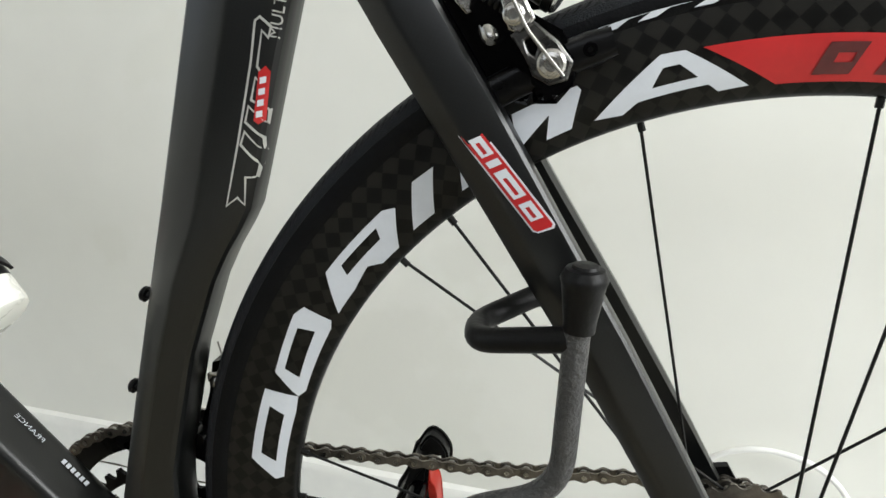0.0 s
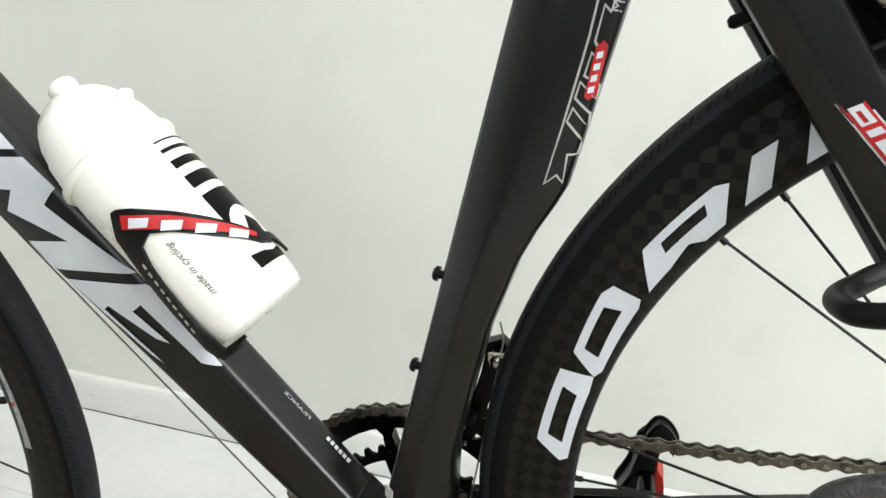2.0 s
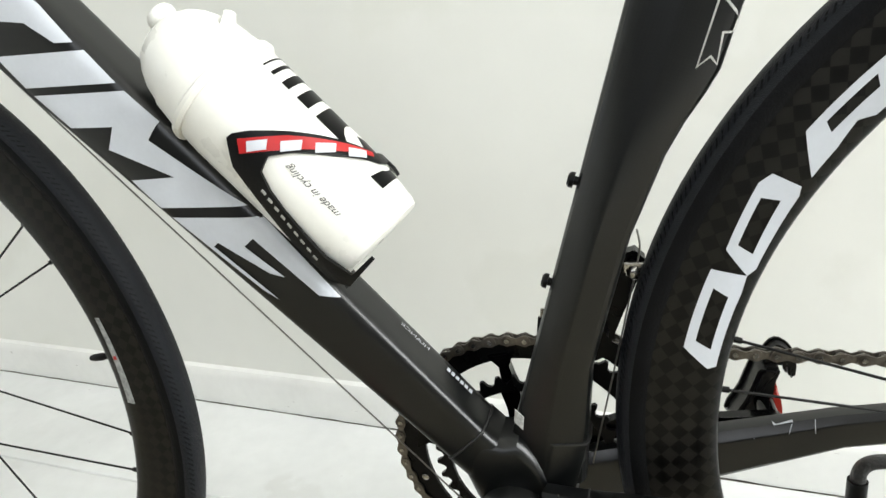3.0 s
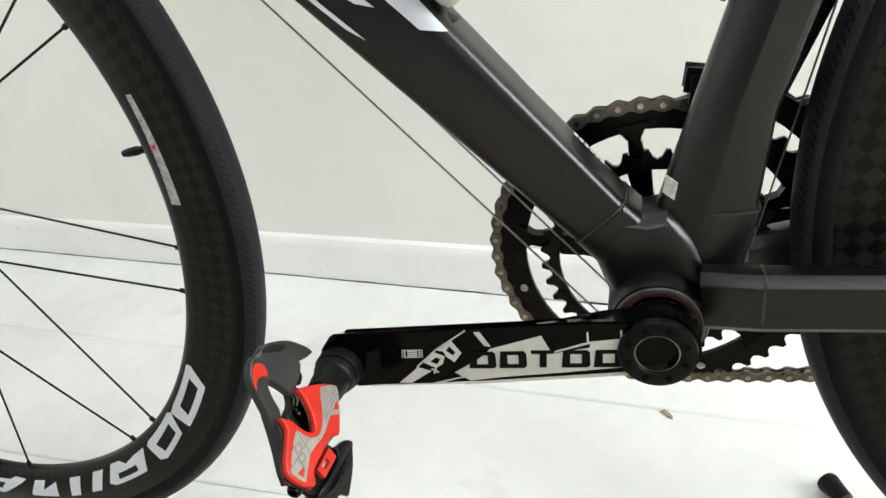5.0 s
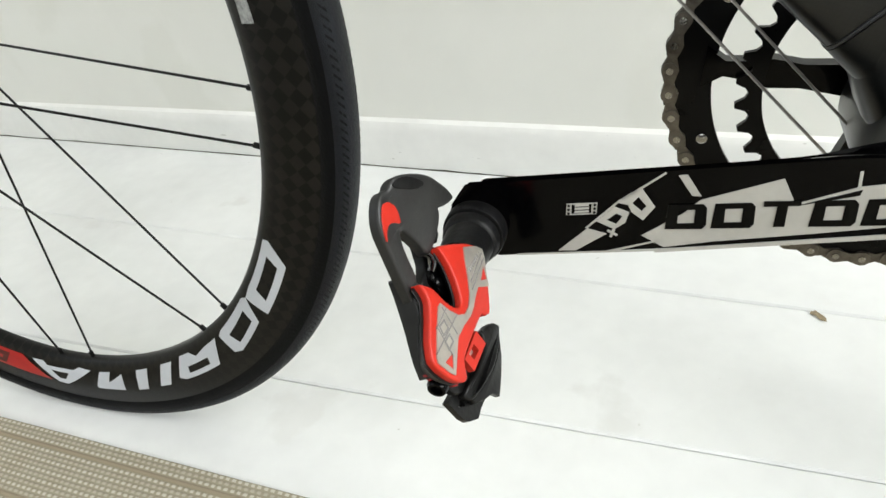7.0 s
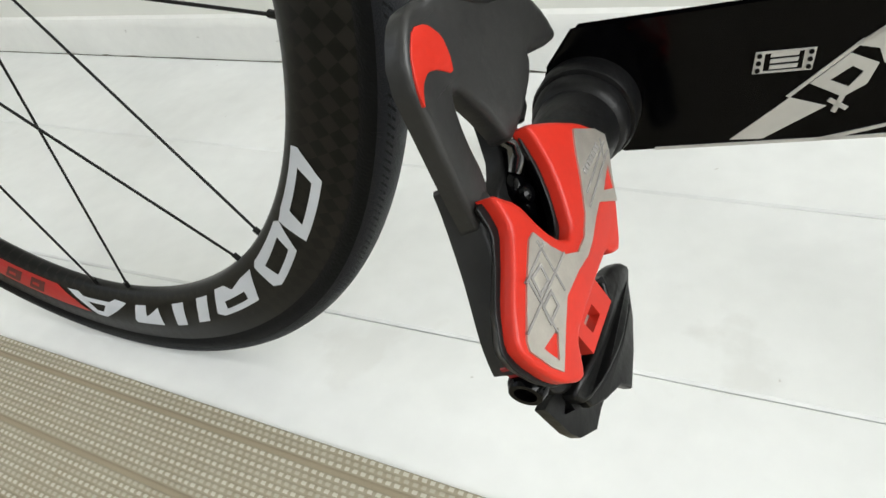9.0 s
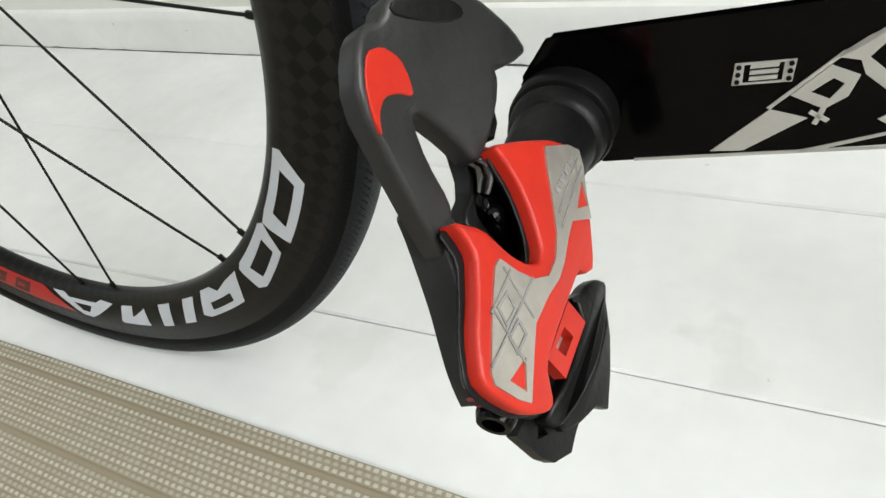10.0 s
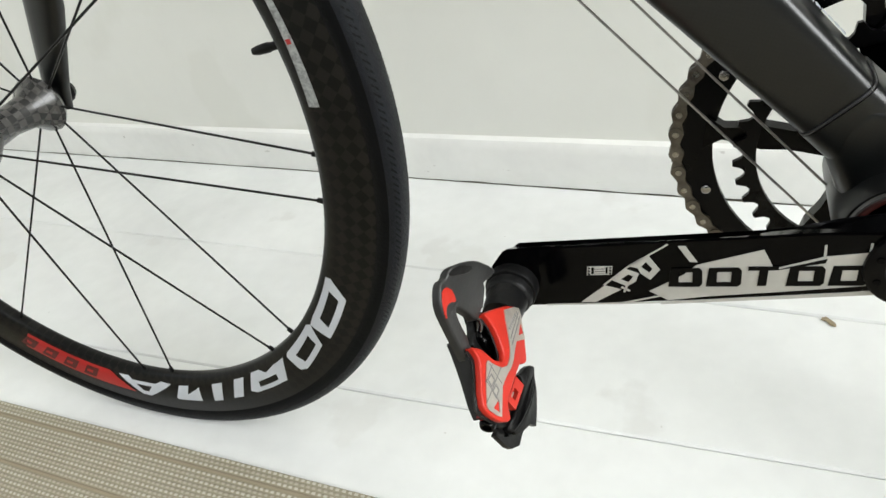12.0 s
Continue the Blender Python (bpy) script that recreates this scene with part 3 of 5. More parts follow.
# seat stays: broad blades that narrow and spread towards the hub
def seat_stay(side, label):
    pts = [(0.130, 0.80, 0.022, 0.016), (0.181, 0.715, 0.022, 0.0165), (0.2165, 0.652, 0.024, 0.0165), (0.247, 0.601, 0.0265, 0.0160), (0.278, 0.548, 0.0305, 0.0150), (0.309, 0.496, 0.0360, 0.0140), (0.335, 0.450, 0.0430, 0.0130), (0.360, 0.405, 0.0510, 0.0120), (0.390, 0.352, 0.0610, 0.0090)]
    bm = bmesh.new()
    ax = V((0.51, 0, -0.86))
    u = V((0.86, 0, 0.51))
    sec = [(-1.0, 0.0), (-0.97, 0.22), (-0.88, 0.40), (-0.36, 0.94), (-0.27, 0.99), (-0.15, 1.0), (0.70, 1.0), (0.86, 0.93), (0.96, 0.72), (1.0, 0.4), (1.0, -0.4), (0.85, -0.9), (-0.85, -0.9), (-1.0, -0.5)]
    rings = []
    for x, z, y, w in pts:
        hw = 0.0085 if z > 0.45 else 0.0085 - (0.45 - z) * 0.03
        rings.append([V((x, side * (y + hw * k), z)) + u * w * j for j, k in sec])
    loft(bm, rings)
    return part("seat_stay", bm, FRAME, bike, label, sharp=22)


near_stay = seat_stay(-1, "broad matt carbon seat stay with a red badge")
seat_stay(1, "broad matt carbon seat stay")
for side in (-1, 1):
    bm = bmesh.new()
    prism(bm, [[(0.362, 0.318), (0.380, 0.352), (0.385, 0.372), (0.398, 0.374), (0.415, 0.345), (0.412, 0.322), (0.395, 0.312)]], plane((0, side * 0.062 + 0.0025, 0), X, Z), 0.005)
    part("dropout", bm, BLACK, bike)
# fork: two blades to the front hub, crown and head tube above
for side in (-1, 1):
    bm = bmesh.new()
    loft(bm, [oval((x, side * y, z), V((0.86, 0, -0.5)), Y, a, b, 2.4, 24) for x, z, y, a, b in ((-0.5915, 0.326, 0.0505, 0.0070, 0.0050), (-0.588, 0.345, 0.0505, 0.0120, 0.0065), (-0.553, 0.4095, 0.0500, 0.0170, 0.0085), (-0.505, 0.520, 0.0440, 0.0190, 0.0095), (-0.455, 0.650, 0.0330, 0.0210, 0.0110), (-0.438, 0.695, 0.0200, 0.0230, 0.0160))])
    part("fork_blade", bm, FRAME, bike, "slim matt black carbon fork blade")
bm = bmesh.new()
lathe(bm, [(0, 0.02), (0, 0.027), (0.16, 0.0245), (0.16, 0.018)], (-0.436, 0, 0.690), V((0.29, 0, 0.957)), 32)
part("head_tube", bm, FRAME, bike)

# marks on the down tube
def on_down(s, w):
    """The near face of the down tube, s along it and w across it."""
    k = max(0, min(1, s / 0.56))
    lo, hi, hw = 0.0030 - 0.0060 * k, 0.0375 + 0.0320 * k + 0.004 * math.sin(math.pi * min(1, k * 1.1)), 0.0190 + 0.0035 * k
    q = min(0.999, abs((w - (lo + hi) / 2) / ((hi - lo) / 2)))
    return D0 + DU * s + DN * w + Y * (-hw * (1 - q ** 5.5) ** (1 / 5.5) - 0.0010)


def down_print(name, loops, mat, label="", shift=3.5):
    return part(name, sheet([[(a / 1000, (b + shift) / 1000) for a, b in l] for l in loops], on_down, 0.0035), mat, down_tube, label)


for loops in ([[(432, 0), (393, -2), (362, 0), (371, 9), (394, 14), (411, 28), (428, 48), (446, 48), (428, 26), (424, 12)]], [[(401, 49), (354, -1), (326, 0), (374, 51)]],
              [[(367, 51), (319, 0), (290, -1), (288, 13), (214, -1), (257, 46), (283, 46), (261, 20), (306, 40), (312, 25), (335, 49)]],
              [[(247, 45), (203, -2), (130, 0), (141, 9), (197, 12.5), (198, 21.5), (165, 17), (174, 23), (213, 34), (213.5, 38.5), (158, 33), (170, 36.5)]]):
    down_print("white_mark", loops, WHITE, "large white slanted mark")


def writing(name, body, size, m, mat, parent, label="", shear=0.0, wrap=None, width=1.0):
    """Lettering with the built-in font; laid at m, or wrapped by a function of (x, y)."""
    cu = bpy.data.curves.new(name, "FONT")
    cu.body, cu.size, cu.shear, cu.align_x, cu.fill_mode = body, size, shear, "CENTER", "FRONT"
    tmp = bpy.data.objects.new(name, cu)
    me = bpy.data.meshes.new_from_object(tmp)
    bpy.data.objects.remove(tmp)
    bpy.data.curves.remove(cu)
    bm = bmesh.new()
    bm.from_mesh(me)
    bpy.data.meshes.remove(me)
    for v in bm.verts:
        v.co = wrap(v.co.x * width, v.co.y) if wrap else m @ V((v.co.x * width, v.co.y, 0))
    return part(name, bm, mat, parent, label, weld=False)


writing("white_lettering", "FRANCE", 0.0048, None, WHITE, down_tube, "small white lettering", 0.0, lambda x, y: D0 + DU * (0.075 + x) + DN * 0.0004 + Y * (0.0040 + y), 1.5)
for i in range(6):
    bm = bmesh.new()
    prism(bm, [[(0.044 - i * 0.0042, 0.0040), (0.0412 - i * 0.0042, 0.0040), (0.0412 - i * 0.0042, 0.0074), (0.044 - i * 0.0042, 0.0074)]], plane(D0 + DN * 0.0011, DU, Y), 0.0004)
    part("white_bar", bm, WHITE, down_tube, smooth=False)

# seat tube print: an outlined slanted emblem with a red badge, and a line of lettering
ST = V((0.2965, 0, 0.955))
SN = V((0.955, 0, -0.2965))


def on_seat(s, w):
    """The near face of the seat tube; s metres up along it, w back from its front edge."""
    z = 0.50 + s * 0.955
    x = FRONT_EDGE(z) + w
    xr = REAR_EDGE[0][1]
    for (z0, x0), (z1, x1) in zip(REAR_EDGE, REAR_EDGE[1:]):
        if z0 <= z <= z1:
            xr = x0 + (x1 - x0) * (z - z0) / (z1 - z0)
    xf = FRONT_EDGE(z)
    u, k = min(1, max(0, w / (xr - xf))), 0.14
    for (u0, k0), (u1, k1) in zip(SEAT_HALF, SEAT_HALF[1:]):
        if u0 <= u <= u1:
            k = k0 + (k1 - k0) * (u - u0) / (u1 - u0)
    return V((x, -seat_width(z) * k - 0.0006, z))


def seat_print(name, loops, mat, label="", off=0.0):
    bm = sheet([[(a / 1000, b / 1000) for a, b in l] for l in loops], lambda s, w: on_seat(s, w) + V((0, -off, 0)), 0.005)
    return part(name, bm, mat, seat_tube, label)


EMBLEM = [(60.3, 44.5), (95.9, 45.0), (118.3, 45.0), (138.4, 44.9), (158.3, 43.7), (160.7, 46.3), (155.3, 53.4), (148.8, 52.6), (152.5, 48.8), (135.9, 49.6), (130.9, 53.7), (125.8, 52.9), (129.5, 49.4), (119.1, 49.4), (113.8, 58.7), (105.3, 58.6), (114.8, 48.3), (107.6, 48.2), (99.0, 58.2), (90.8, 58.8), (101.3, 48.4), (95.4, 47.7), (84.7, 58.6), (76.3, 58.1), (76.6, 53.1), (60.7, 54.8), (65.1, 50.0)]
seat_print("emblem_outline", outline(EMBLEM, 1.15), SILVER, "outlined slanted emblem")
seat_print("red_badge", [[(108, 52.0), (106, 54.5), (108, 57.5), (133, 56.2), (136, 53.4), (133, 50.4)]], RED, "small red badge", 0.0004)
for i in range(4):
    seat_print("white_bar", [[(109.5 + i * 5.8, 53.0 - i * 0.3), (112.8 + i * 5.8, 52.6 - i * 0.3), (113.4 + i * 5.8, 55.6 - i * 0.3), (110.1 + i * 5.8, 56.0 - i * 0.3)]], WHITE, "", 0.0008)
writing("white_lettering", "MULTICOQUE", 0.0080, None, SILVER, seat_tube, "small silver lettering", 0.25, lambda x, y: on_seat(0.174 + x, 0.0575 - y), 1.0)

# bottle cage bolts left empty on the seat tube
for s, z in ((0, 0.4369), (1, 0.4993)):
    bm = bmesh.new()
    c = V((FRONT_EDGE(z) + 0.001, -0.002, z))
    lathe(bm, [(0, 0.0025), (0.003, 0.0027), (0.003, 0.0048), (0.0055, 0.0046), (0.0068, 0.0032), (0.0068, 0.0018), (0.0050, 0.0018)], c, -SN, 18)
    part("cage_bolt", bm, BLACK, seat_tube, "small black bolt head")

# badge on the seat stay
def stay_print(name, loops, mat, label="", off=0.0):
    m = plane((0.2633, -0.0372, 0.5795), V((0.63, -0.12, -0.77)), V((0.77, 0.0, 0.63)))
    bm = bmesh.new()
    prism(bm, [[(a / 1000, b / 1000) for a, b in l] for l in loops], m @ Matrix.Translation((0, 0, off)), 0.0005)
    return part(name, bm, mat, near_stay, label, smooth=False)


# red badge with a white border on the near seat stay
stay_print("red_badge", [[(-29, -5.2), (-30, -3.4), (-27.6, 3.6), (-25.4, 5.0), (29, 5.0), (30, 3.4), (27.6, -3.6), (25.4, -5.2)]], WHITE, "red badge with a white border")
stay_print("badge_field", [[(-28, -4.4), (-28.8, -3.2), (-26.8, 3.2), (-25.0, 4.2), (28, 4.2), (28.8, 3.0), (26.8, -3.4), (25.0, -4.4)]], RED, "red badge field", 0.0003)
for s0, w in ((-24.5, 10.0), (-12.0, 3.4), (-6.0, 15.0), (12.0, 9.5)):
    outer = [(s0, -2.9), (s0 + w, -2.9), (s0 + w + 1.6, 2.9), (s0 + 1.6, 2.9)]
    slot = [(s0 + w * 0.3, -2.9 + 1.7), (s0 + w * 0.92, -2.9 + 1.7), (s0 + w * 0.92 + 0.6, 0.6), (s0 + w * 0.3 + 0.6, 0.6)]
    stay_print("white_bar", [outer, slot] if w > 5 else [outer], WHITE, "", 0.0006)
bm = bmesh.new()
prism(bm, [[(-0.0020, 0.3500), (0.0048, 0.3465), (0.0030, 0.3365), (-0.0036, 0.3400)]], plane((0.0050, -0.0094, 0), V((0.87, -0.46, 0)), Z), 0.0006)
part("small_sticker", bm, surface("paper_sticker", (0.62, 0.62, 0.60), 0.6, vary=0.3, scale=500), seat_tube, "small white paper sticker", smooth=False)

# ---- drive train ----
RINGC = V((0, 0.0455, 0.2755))


def ring_radius(a):
    """The slightly oval line of the chain round the large ring."""
    return 0.1008 + 0.0034 * math.cos(2 * (a - radians(165)))


def toothed(bm, c, radius, teeth, inner, thick, depth=0.0050):
    pts = []
    for i in range(teeth):
        for f, dr in ((0.0, -depth), (0.22, -depth * 0.75), (0.40, 0.0), (0.60, 0.0), (0.78, -depth * 0.75)):
            a = 2 * math.pi * (i + f) / teeth
            r = radius(a) + dr
            pts.append((r * math.cos(a), r * math.sin(a)))
    hole = [(inner * math.cos(2 * math.pi * i / 72), inner * math.sin(2 * math.pi * i / 72)) for i in range(72)]
    return prism(bm, [pts, hole], plane(c + V((0, thick / 2, 0)), X, Z), thick)


bm = bmesh.new()
toothed(bm, RINGC, lambda a: ring_radius(a) + 0.0030, 50, 0.0835, 0.0032, 0.0055)
big_ring = part("large_chainring", bm, BLACK, bike, "large black oval chainring")
bm = bmesh.new()
toothed(bm, RINGC - V((0, 0.0075, 0)), lambda a: 0.0728, 36, 0.0605, 0.003, 0.0062)
part("small_chainring", bm, BLACK, bike, "small black chainring with bare teeth")
for i in range(5):
    a = radians(100 + 72 * i)
    d, n = V((math.cos(a), 0, math.sin(a))), V((-math.sin(a), 0, math.cos(a)))
    bm = bmesh.new()
    m = plane(RINGC + V((0, 0.004, 0)), d, n)
    prism(bm, [[(0.014, -0.0125), (0.026, -0.0075), (0.044, -0.0058), (0.058, -0.0072), (0.068, -0.0052), (0.079, -0.0042), (0.0885, -0.0100), (0.0885, 0.0100), (0.079, 0.0034), (0.068, 0.0044), (0.058, 0.0072), (0.044, 0.0058), (0.026, 0.0075), (0.014, 0.0125)]], m, 0.009 if m.col[2].y < 0 else -0.009)
    bmesh.ops.bevel(bm, geom=[e for e in bm.edges if len(e.link_faces) == 2 and e.calc_face_angle(0) > 0.6], offset=0.0012, segments=1, affect="EDGES")
    part("spider_arm", bm, GLOSS, bike)
for a in (150, 197, 222, 60, 15, 290):
    bm = bmesh.new()
    c = RINGC + V((0.0905 * math.cos(radians(a)), -0.0022, 0.0905 * math.sin(radians(a))))
    lathe(bm, [(0, 0.0028), (0.0015, 0.0028), (0.002, 0.002)], c, -Y, 14)
    part("shift_pin", bm, STEEL, big_ring)
bm = bmesh.new()
lathe(bm, [(0.040, 0.0165), (0.040, 0.024), (0.052, 0.024), (0.062, 0.020), (0.062, 0.0165)], BB, Y, 36)
part("spider_hub", bm, GLOSS, bike)

# chain: alternating outer and inner links
chain = empty("chain", "", "")
chain.parent = bike
chain["label"] = "oily grey steel chain"


def plate_loop(w, pitch=0.0127, r=0.0042):
    a = [(pitch / 2 + r * math.cos(radians(t)), r * math.sin(radians(t))) for t in range(-120, 121, 30)]
    return a + [(0, w)] + [(-x, -y) for x, y in a] + [(0, -w)]


def link_mesh(outer):
    bm = bmesh.new()
    n = 0
    y = 0.0030 if outer else 0.0019
    for s in (-1, 1):
        prism(bm, [plate_loop(0.0023, r=0.0042 if outer else 0.0044)], plane((0, s * y + 0.0005, 0), X, Z), 0.001)
    n = len(bm.faces)
    if outer:
        for s in (-1, 1):
            rod(bm, (s * 0.00635, -0.0042, 0), (s * 0.00635, 0.0042, 0), 0.0019, 8)
    else:
        for s in (-1, 1):
            rod(bm, (s * 0.00635, -0.0016, 0), (s * 0.00635, 0.0016, 0), 0.0037, 10)
    ob = part("link", bm, CHAIN, None, weld=False)
    me = ob.data
    me.materials.append(STEEL)
    for f in list(me.polygons)[n:]:
        f.material_index = 1
    bpy.data.objects.remove(ob)
    return me


LINKS = (link_mesh(True), link_mesh(False))
top_a, bot_a = radians(88), radians(268)
COG = V((0.402, 0.0560, 0.3374))
path = []
for i in range(60):
    a = bot_a + (top_a + 0 - bot_a) * i / 59
    path.append(RINGC + V((ring_radius(a) * math.cos(a), 0, ring_radius(a) * math.sin(a))))
run = [V((0.378, 0.0555, 0.1985)), V((0.20, 0.050, 0.1900)), V((0.06, 0.0465, 0.1812))] + path + [V((0.10, 0.0480, 0.3668)), V((0.25, 0.0520, 0.3612)), V((0.402, 0.0560, 0.3640)), V((0.418, 0.0560, 0.3608)), V((0.429, 0.0560, 0.348)), V((0.431, 0.0560, 0.334)), V((0.424, 0.0560, 0.318))]
lens = [0.0]
for p, q in zip(run, run[1:]):
    lens.append(lens[-1] + (q - p).length)


def along_run(s):
    for i in range(len(run) - 1):
        if s <= lens[i + 1]:
            return run[i].lerp(run[i + 1], (s - lens[i]) / (lens[i + 1] - lens[i]))
    return run[-1]


for i in range(int(lens[-1] / 0.0127)):
    p, q = along_run(i * 0.0127), along_run((i + 1) * 0.0127)
    ob = new("link", LINKS[i % 2])
    ob.parent = chain
    d = (q - p).normalized()
    up = (Z - d * d.z).normalized() if abs(d.z) < 0.99 else X
    m = Matrix((d, up.cross(d), up)).transposed().to_4x4()
    m.translation = (p + q) / 2
    ob.matrix_basis = m

# cassette and rear gear, seen far off behind the stays
for i, t in enumerate((12, 13, 14, 15, 17, 19, 21, 23)):
    bm = bmesh.new()
    toothed(bm, V((0.402, 0.0560 - i * 0.0042, 0.3374)), lambda a, t=t: t * 0.00202 + 0.002, t, 0.016, 0.0018, 0.004)
    part("cog", bm, CHAIN, rear_wheel)
bm = bmesh.new()
sweep(bm, rounded([(0.402, 0.066, 0.315), (0.412, 0.072, 0.290), (0.400, 0.070, 0.262)], 0.01), 0.011, 14, 0.7)
prism(bm, [[(0.390, 0.268), (0.412, 0.268), (0.394, 0.190), (0.366, 0.196)]], plane((0, 0.0625, 0), X, Z), 0.002)
prism(bm, [[(0.390, 0.268), (0.412, 0.268), (0.394, 0.190), (0.366, 0.196)]], plane((0, 0.0505, 0), X, Z), 0.002)
gear = part("rear_derailleur", bm, BLACK, bike, "black rear derailleur")
for c in ((0.400, 0.0555, 0.262), (0.378, 0.0555, 0.203)):
    bm = bmesh.new()
    toothed(bm, V(c), lambda a: 0.0235, 11, 0.004, 0.003)
    part("jockey_wheel", bm, BLKPL, gear)

# front derailleur: mount, linkage, cage over the large ring and the bare wire
bm = bmesh.new()
prism(bm, [[(0.052, 0.372), (0.060, 0.376), (0.082, 0.432), (0.086, 0.444), (0.080, 0.450), (0.071, 0.447), (0.066, 0.425), (0.056, 0.398)]], plane((0, 0.028, 0), X, Z), 0.010)
bmesh.ops.bevel(bm, geom=[e for e in bm.edges if len(e.link_faces) == 2 and e.calc_face_angle(0) > 0.6], offset=0.0015, segments=1, affect="EDGES")
rod(bm, (0.0785, 0.010, 0.440), (0.0785, 0.034, 0.440), 0.0045, 12)
rod(bm, (0.058, 0.008, 0.395), (0.058, 0.034, 0.395), 0.005, 12)
fd = part("front_derailleur", bm, BLACK, bike, "black front derailleur with a polished clamp")
bm = bmesh.new()
lathe(bm, [(0, 0.002), (0, 0.0046), (0.004, 0.0052), (0.006, 0.004), (0.007, 0.002)], (0.0795, 0.010, 0.4400), -Y, 8)
prism(bm, [[(0.074, 0.4405), (0.074, 0.4455), (0.0865, 0.4455), (0.0885, 0.4405), (0.0865, 0.4360)]], plane((0, 0.0085, 0), X, Z), 0.003)
part("wire_clamp", bm, STEEL, fd, "polished wire clamp bolt")
for yy in (0.0385, 0.0525):
    bm = bmesh.new()
    o = [(0.1065 + (0.014 if k else 0), a) for k in (0, 1) for a in (range(35, 86, 4) if not k else range(83, 34, -4))]
    prism(bm, [[(r * math.cos(radians(a)), 0.2755 + r * math.sin(radians(a))) for r, a in o]], plane((0, yy, 0), X, Z), 0.0015)
    part("cage_plate", bm, BLACK if yy < 0.05 else STEEL, fd)
bm = bmesh.new()
prism(bm, [[(0.016, 0.374), (0.030, 0.371), (0.034, 0.386), (0.028, 0.392), (0.017, 0.390)]], plane((0, 0.055, 0), X, Z), 0.022)
bmesh.ops.bevel(bm, geom=[e for e in bm.edges if len(e.link_faces) == 2 and e.calc_face_angle(0) > 0.6], offset=0.0025, segments=2, affect="EDGES")
part("cage_bridge", bm, BLKPL, fd)
bm = bmesh.new()
sweep(bm, rounded([(0.0500, 0.008, 0.300), (0.0660, 0.009, 0.372), (0.0800, 0.010, 0.4375), (0.0835, 0.010, 0.455), (0.0815, 0.010, 0.466)], 0.004), 0.0006, 6)
part("gear_wire", bm, INNER, fd)

# gear wires under the down tube
for y, top, low in ((-0.004, (-0.33, 0.5895), (-0.030, 0.2562)), (0.012, (-0.33, 0.6085), (-0.012, 0.2530))):
    bm = bmesh.new()
    sweep(bm, [V((top[0], y, top[1])), V((low[0], y, low[1])), V((low[0] + 0.016, y, low[1] - 0.012))], 0.00065, 6)
    part("gear_wire", bm, INNER, bike, "thin bare gear wire")

# ---- cranks and pedals ----
CM = plane((0.0003, -0.0492, 0.0013), (1, 0.062, 0), Z)


def bevel_all(bm, w, seg=2, ang=0.6):
    bmesh.ops.remove_doubles(bm, verts=bm.verts, dist=1e-6)
    bmesh.ops.dissolve_limit(bm, angle_limit=0.02, verts=bm.verts, edges=bm.edges)
    bmesh.ops.bevel(bm, geom=[e for e in bm.edges if len(e.link_faces) == 2 and e.calc_face_angle(0) > ang], offset=w, segments=seg, affect="EDGES")


def crank(m, name, near):
    bm = bmesh.new()
    boss = arc((-0.0012, 0.2747), 0.0205, 122, -138, 26)
    prism(bm, [boss + [(-0.045, 0.2560), (-0.168, 0.2465), (-0.1800, 0.2535), (-0.1870, 0.2640), (-0.1872, 0.2715), (-0.1785, 0.2835), (-0.100, 0.2885), (-0.040, 0.2922)]], m, 0.014)
    inv = m.inverted()
    for v in bm.verts:
        q = inv @ v.co
        if q.z < 0.001:
            k = min(1, max(0, (-0.012 - q.x) / 0.05))
            q.y = 0.268 + (q.y - 0.268) * (1 - 0.45 * k)
            q.x += 0.006 * min(1, max(0, (-0.15 - q.x) / 0.03))
            v.co = m @ q
    bevel_all(bm, 0.0012, 2)
    ob = part(name, bm, GLOSS, bike, "gloss black crank arm with silver prints")
    return ob


left_crank = crank(CM, "crank_arm", True)


def crank_print(name, loops, mat, off=0.0, label=""):
    bm = bmesh.new()
    prism(bm, [[(a / 1000, b / 1000) for a, b in l] for l in loops], CM @ Matrix.Translation((0, 0, 0.0141 + off)), 0.0003)
    return part(name, bm, mat, left_crank, label, smooth=False)


crank_print("silver_print", [[(-102.8, 263.1), (-93.5, 269.4), (-88, 275.0), (-60.3, 283.7), (-55.8, 273.3), (-36.2, 280.1), (-19.4, 282.2), (-19.6, 264.4), (-48.5, 260.6), (-82.7, 256.6), (-100.6, 253.6), (-109.1, 259.0)]], SILVER, label="silver angular print")
crank_print("silver_print", [[(-142.2, 251.0), (-130.0, 262.0), (-122.4, 259.6), (-135.0, 251.2)]], SILVER)
crank_print("silver_print", [[(-126.2, 265.4), (-119.2, 272.2), (-113.6, 269.6), (-115.2, 264.8), (-119.4, 261.8)], [(-122.4, 266.0), (-118.4, 269.2), (-116.2, 267.8), (-118.6, 264.2)]], SILVER)
crank_print("silver_print", [[(-118.6, 274.0), (-113.2, 278.2), (-109.0, 280.3), (-104.0, 272.0), (-108.5, 266.0), (-112.8, 269.8), (-114.0, 273.0)], [(-112.6, 273.6), (-110.2, 276.6), (-107.2, 272.4), (-109.0, 270.2)]], SILVER)
crank_print("silver_line", [[(-116.8, 275.4), (-100.6, 287.0), (-100.2, 286.4), (-116.0, 274.8)]], SILVER)
crank_print("silver_line", [[(-130.8, 262.4), (-117.2, 275.4), (-116.6, 274.9), (-130.0, 262.0)]], SILVER)
crank_print("silver_line", [[(-96.0, 285.6), (-92.8, 285.8), (-87.6, 276.6), (-91.0, 277.0)]], SILVER)
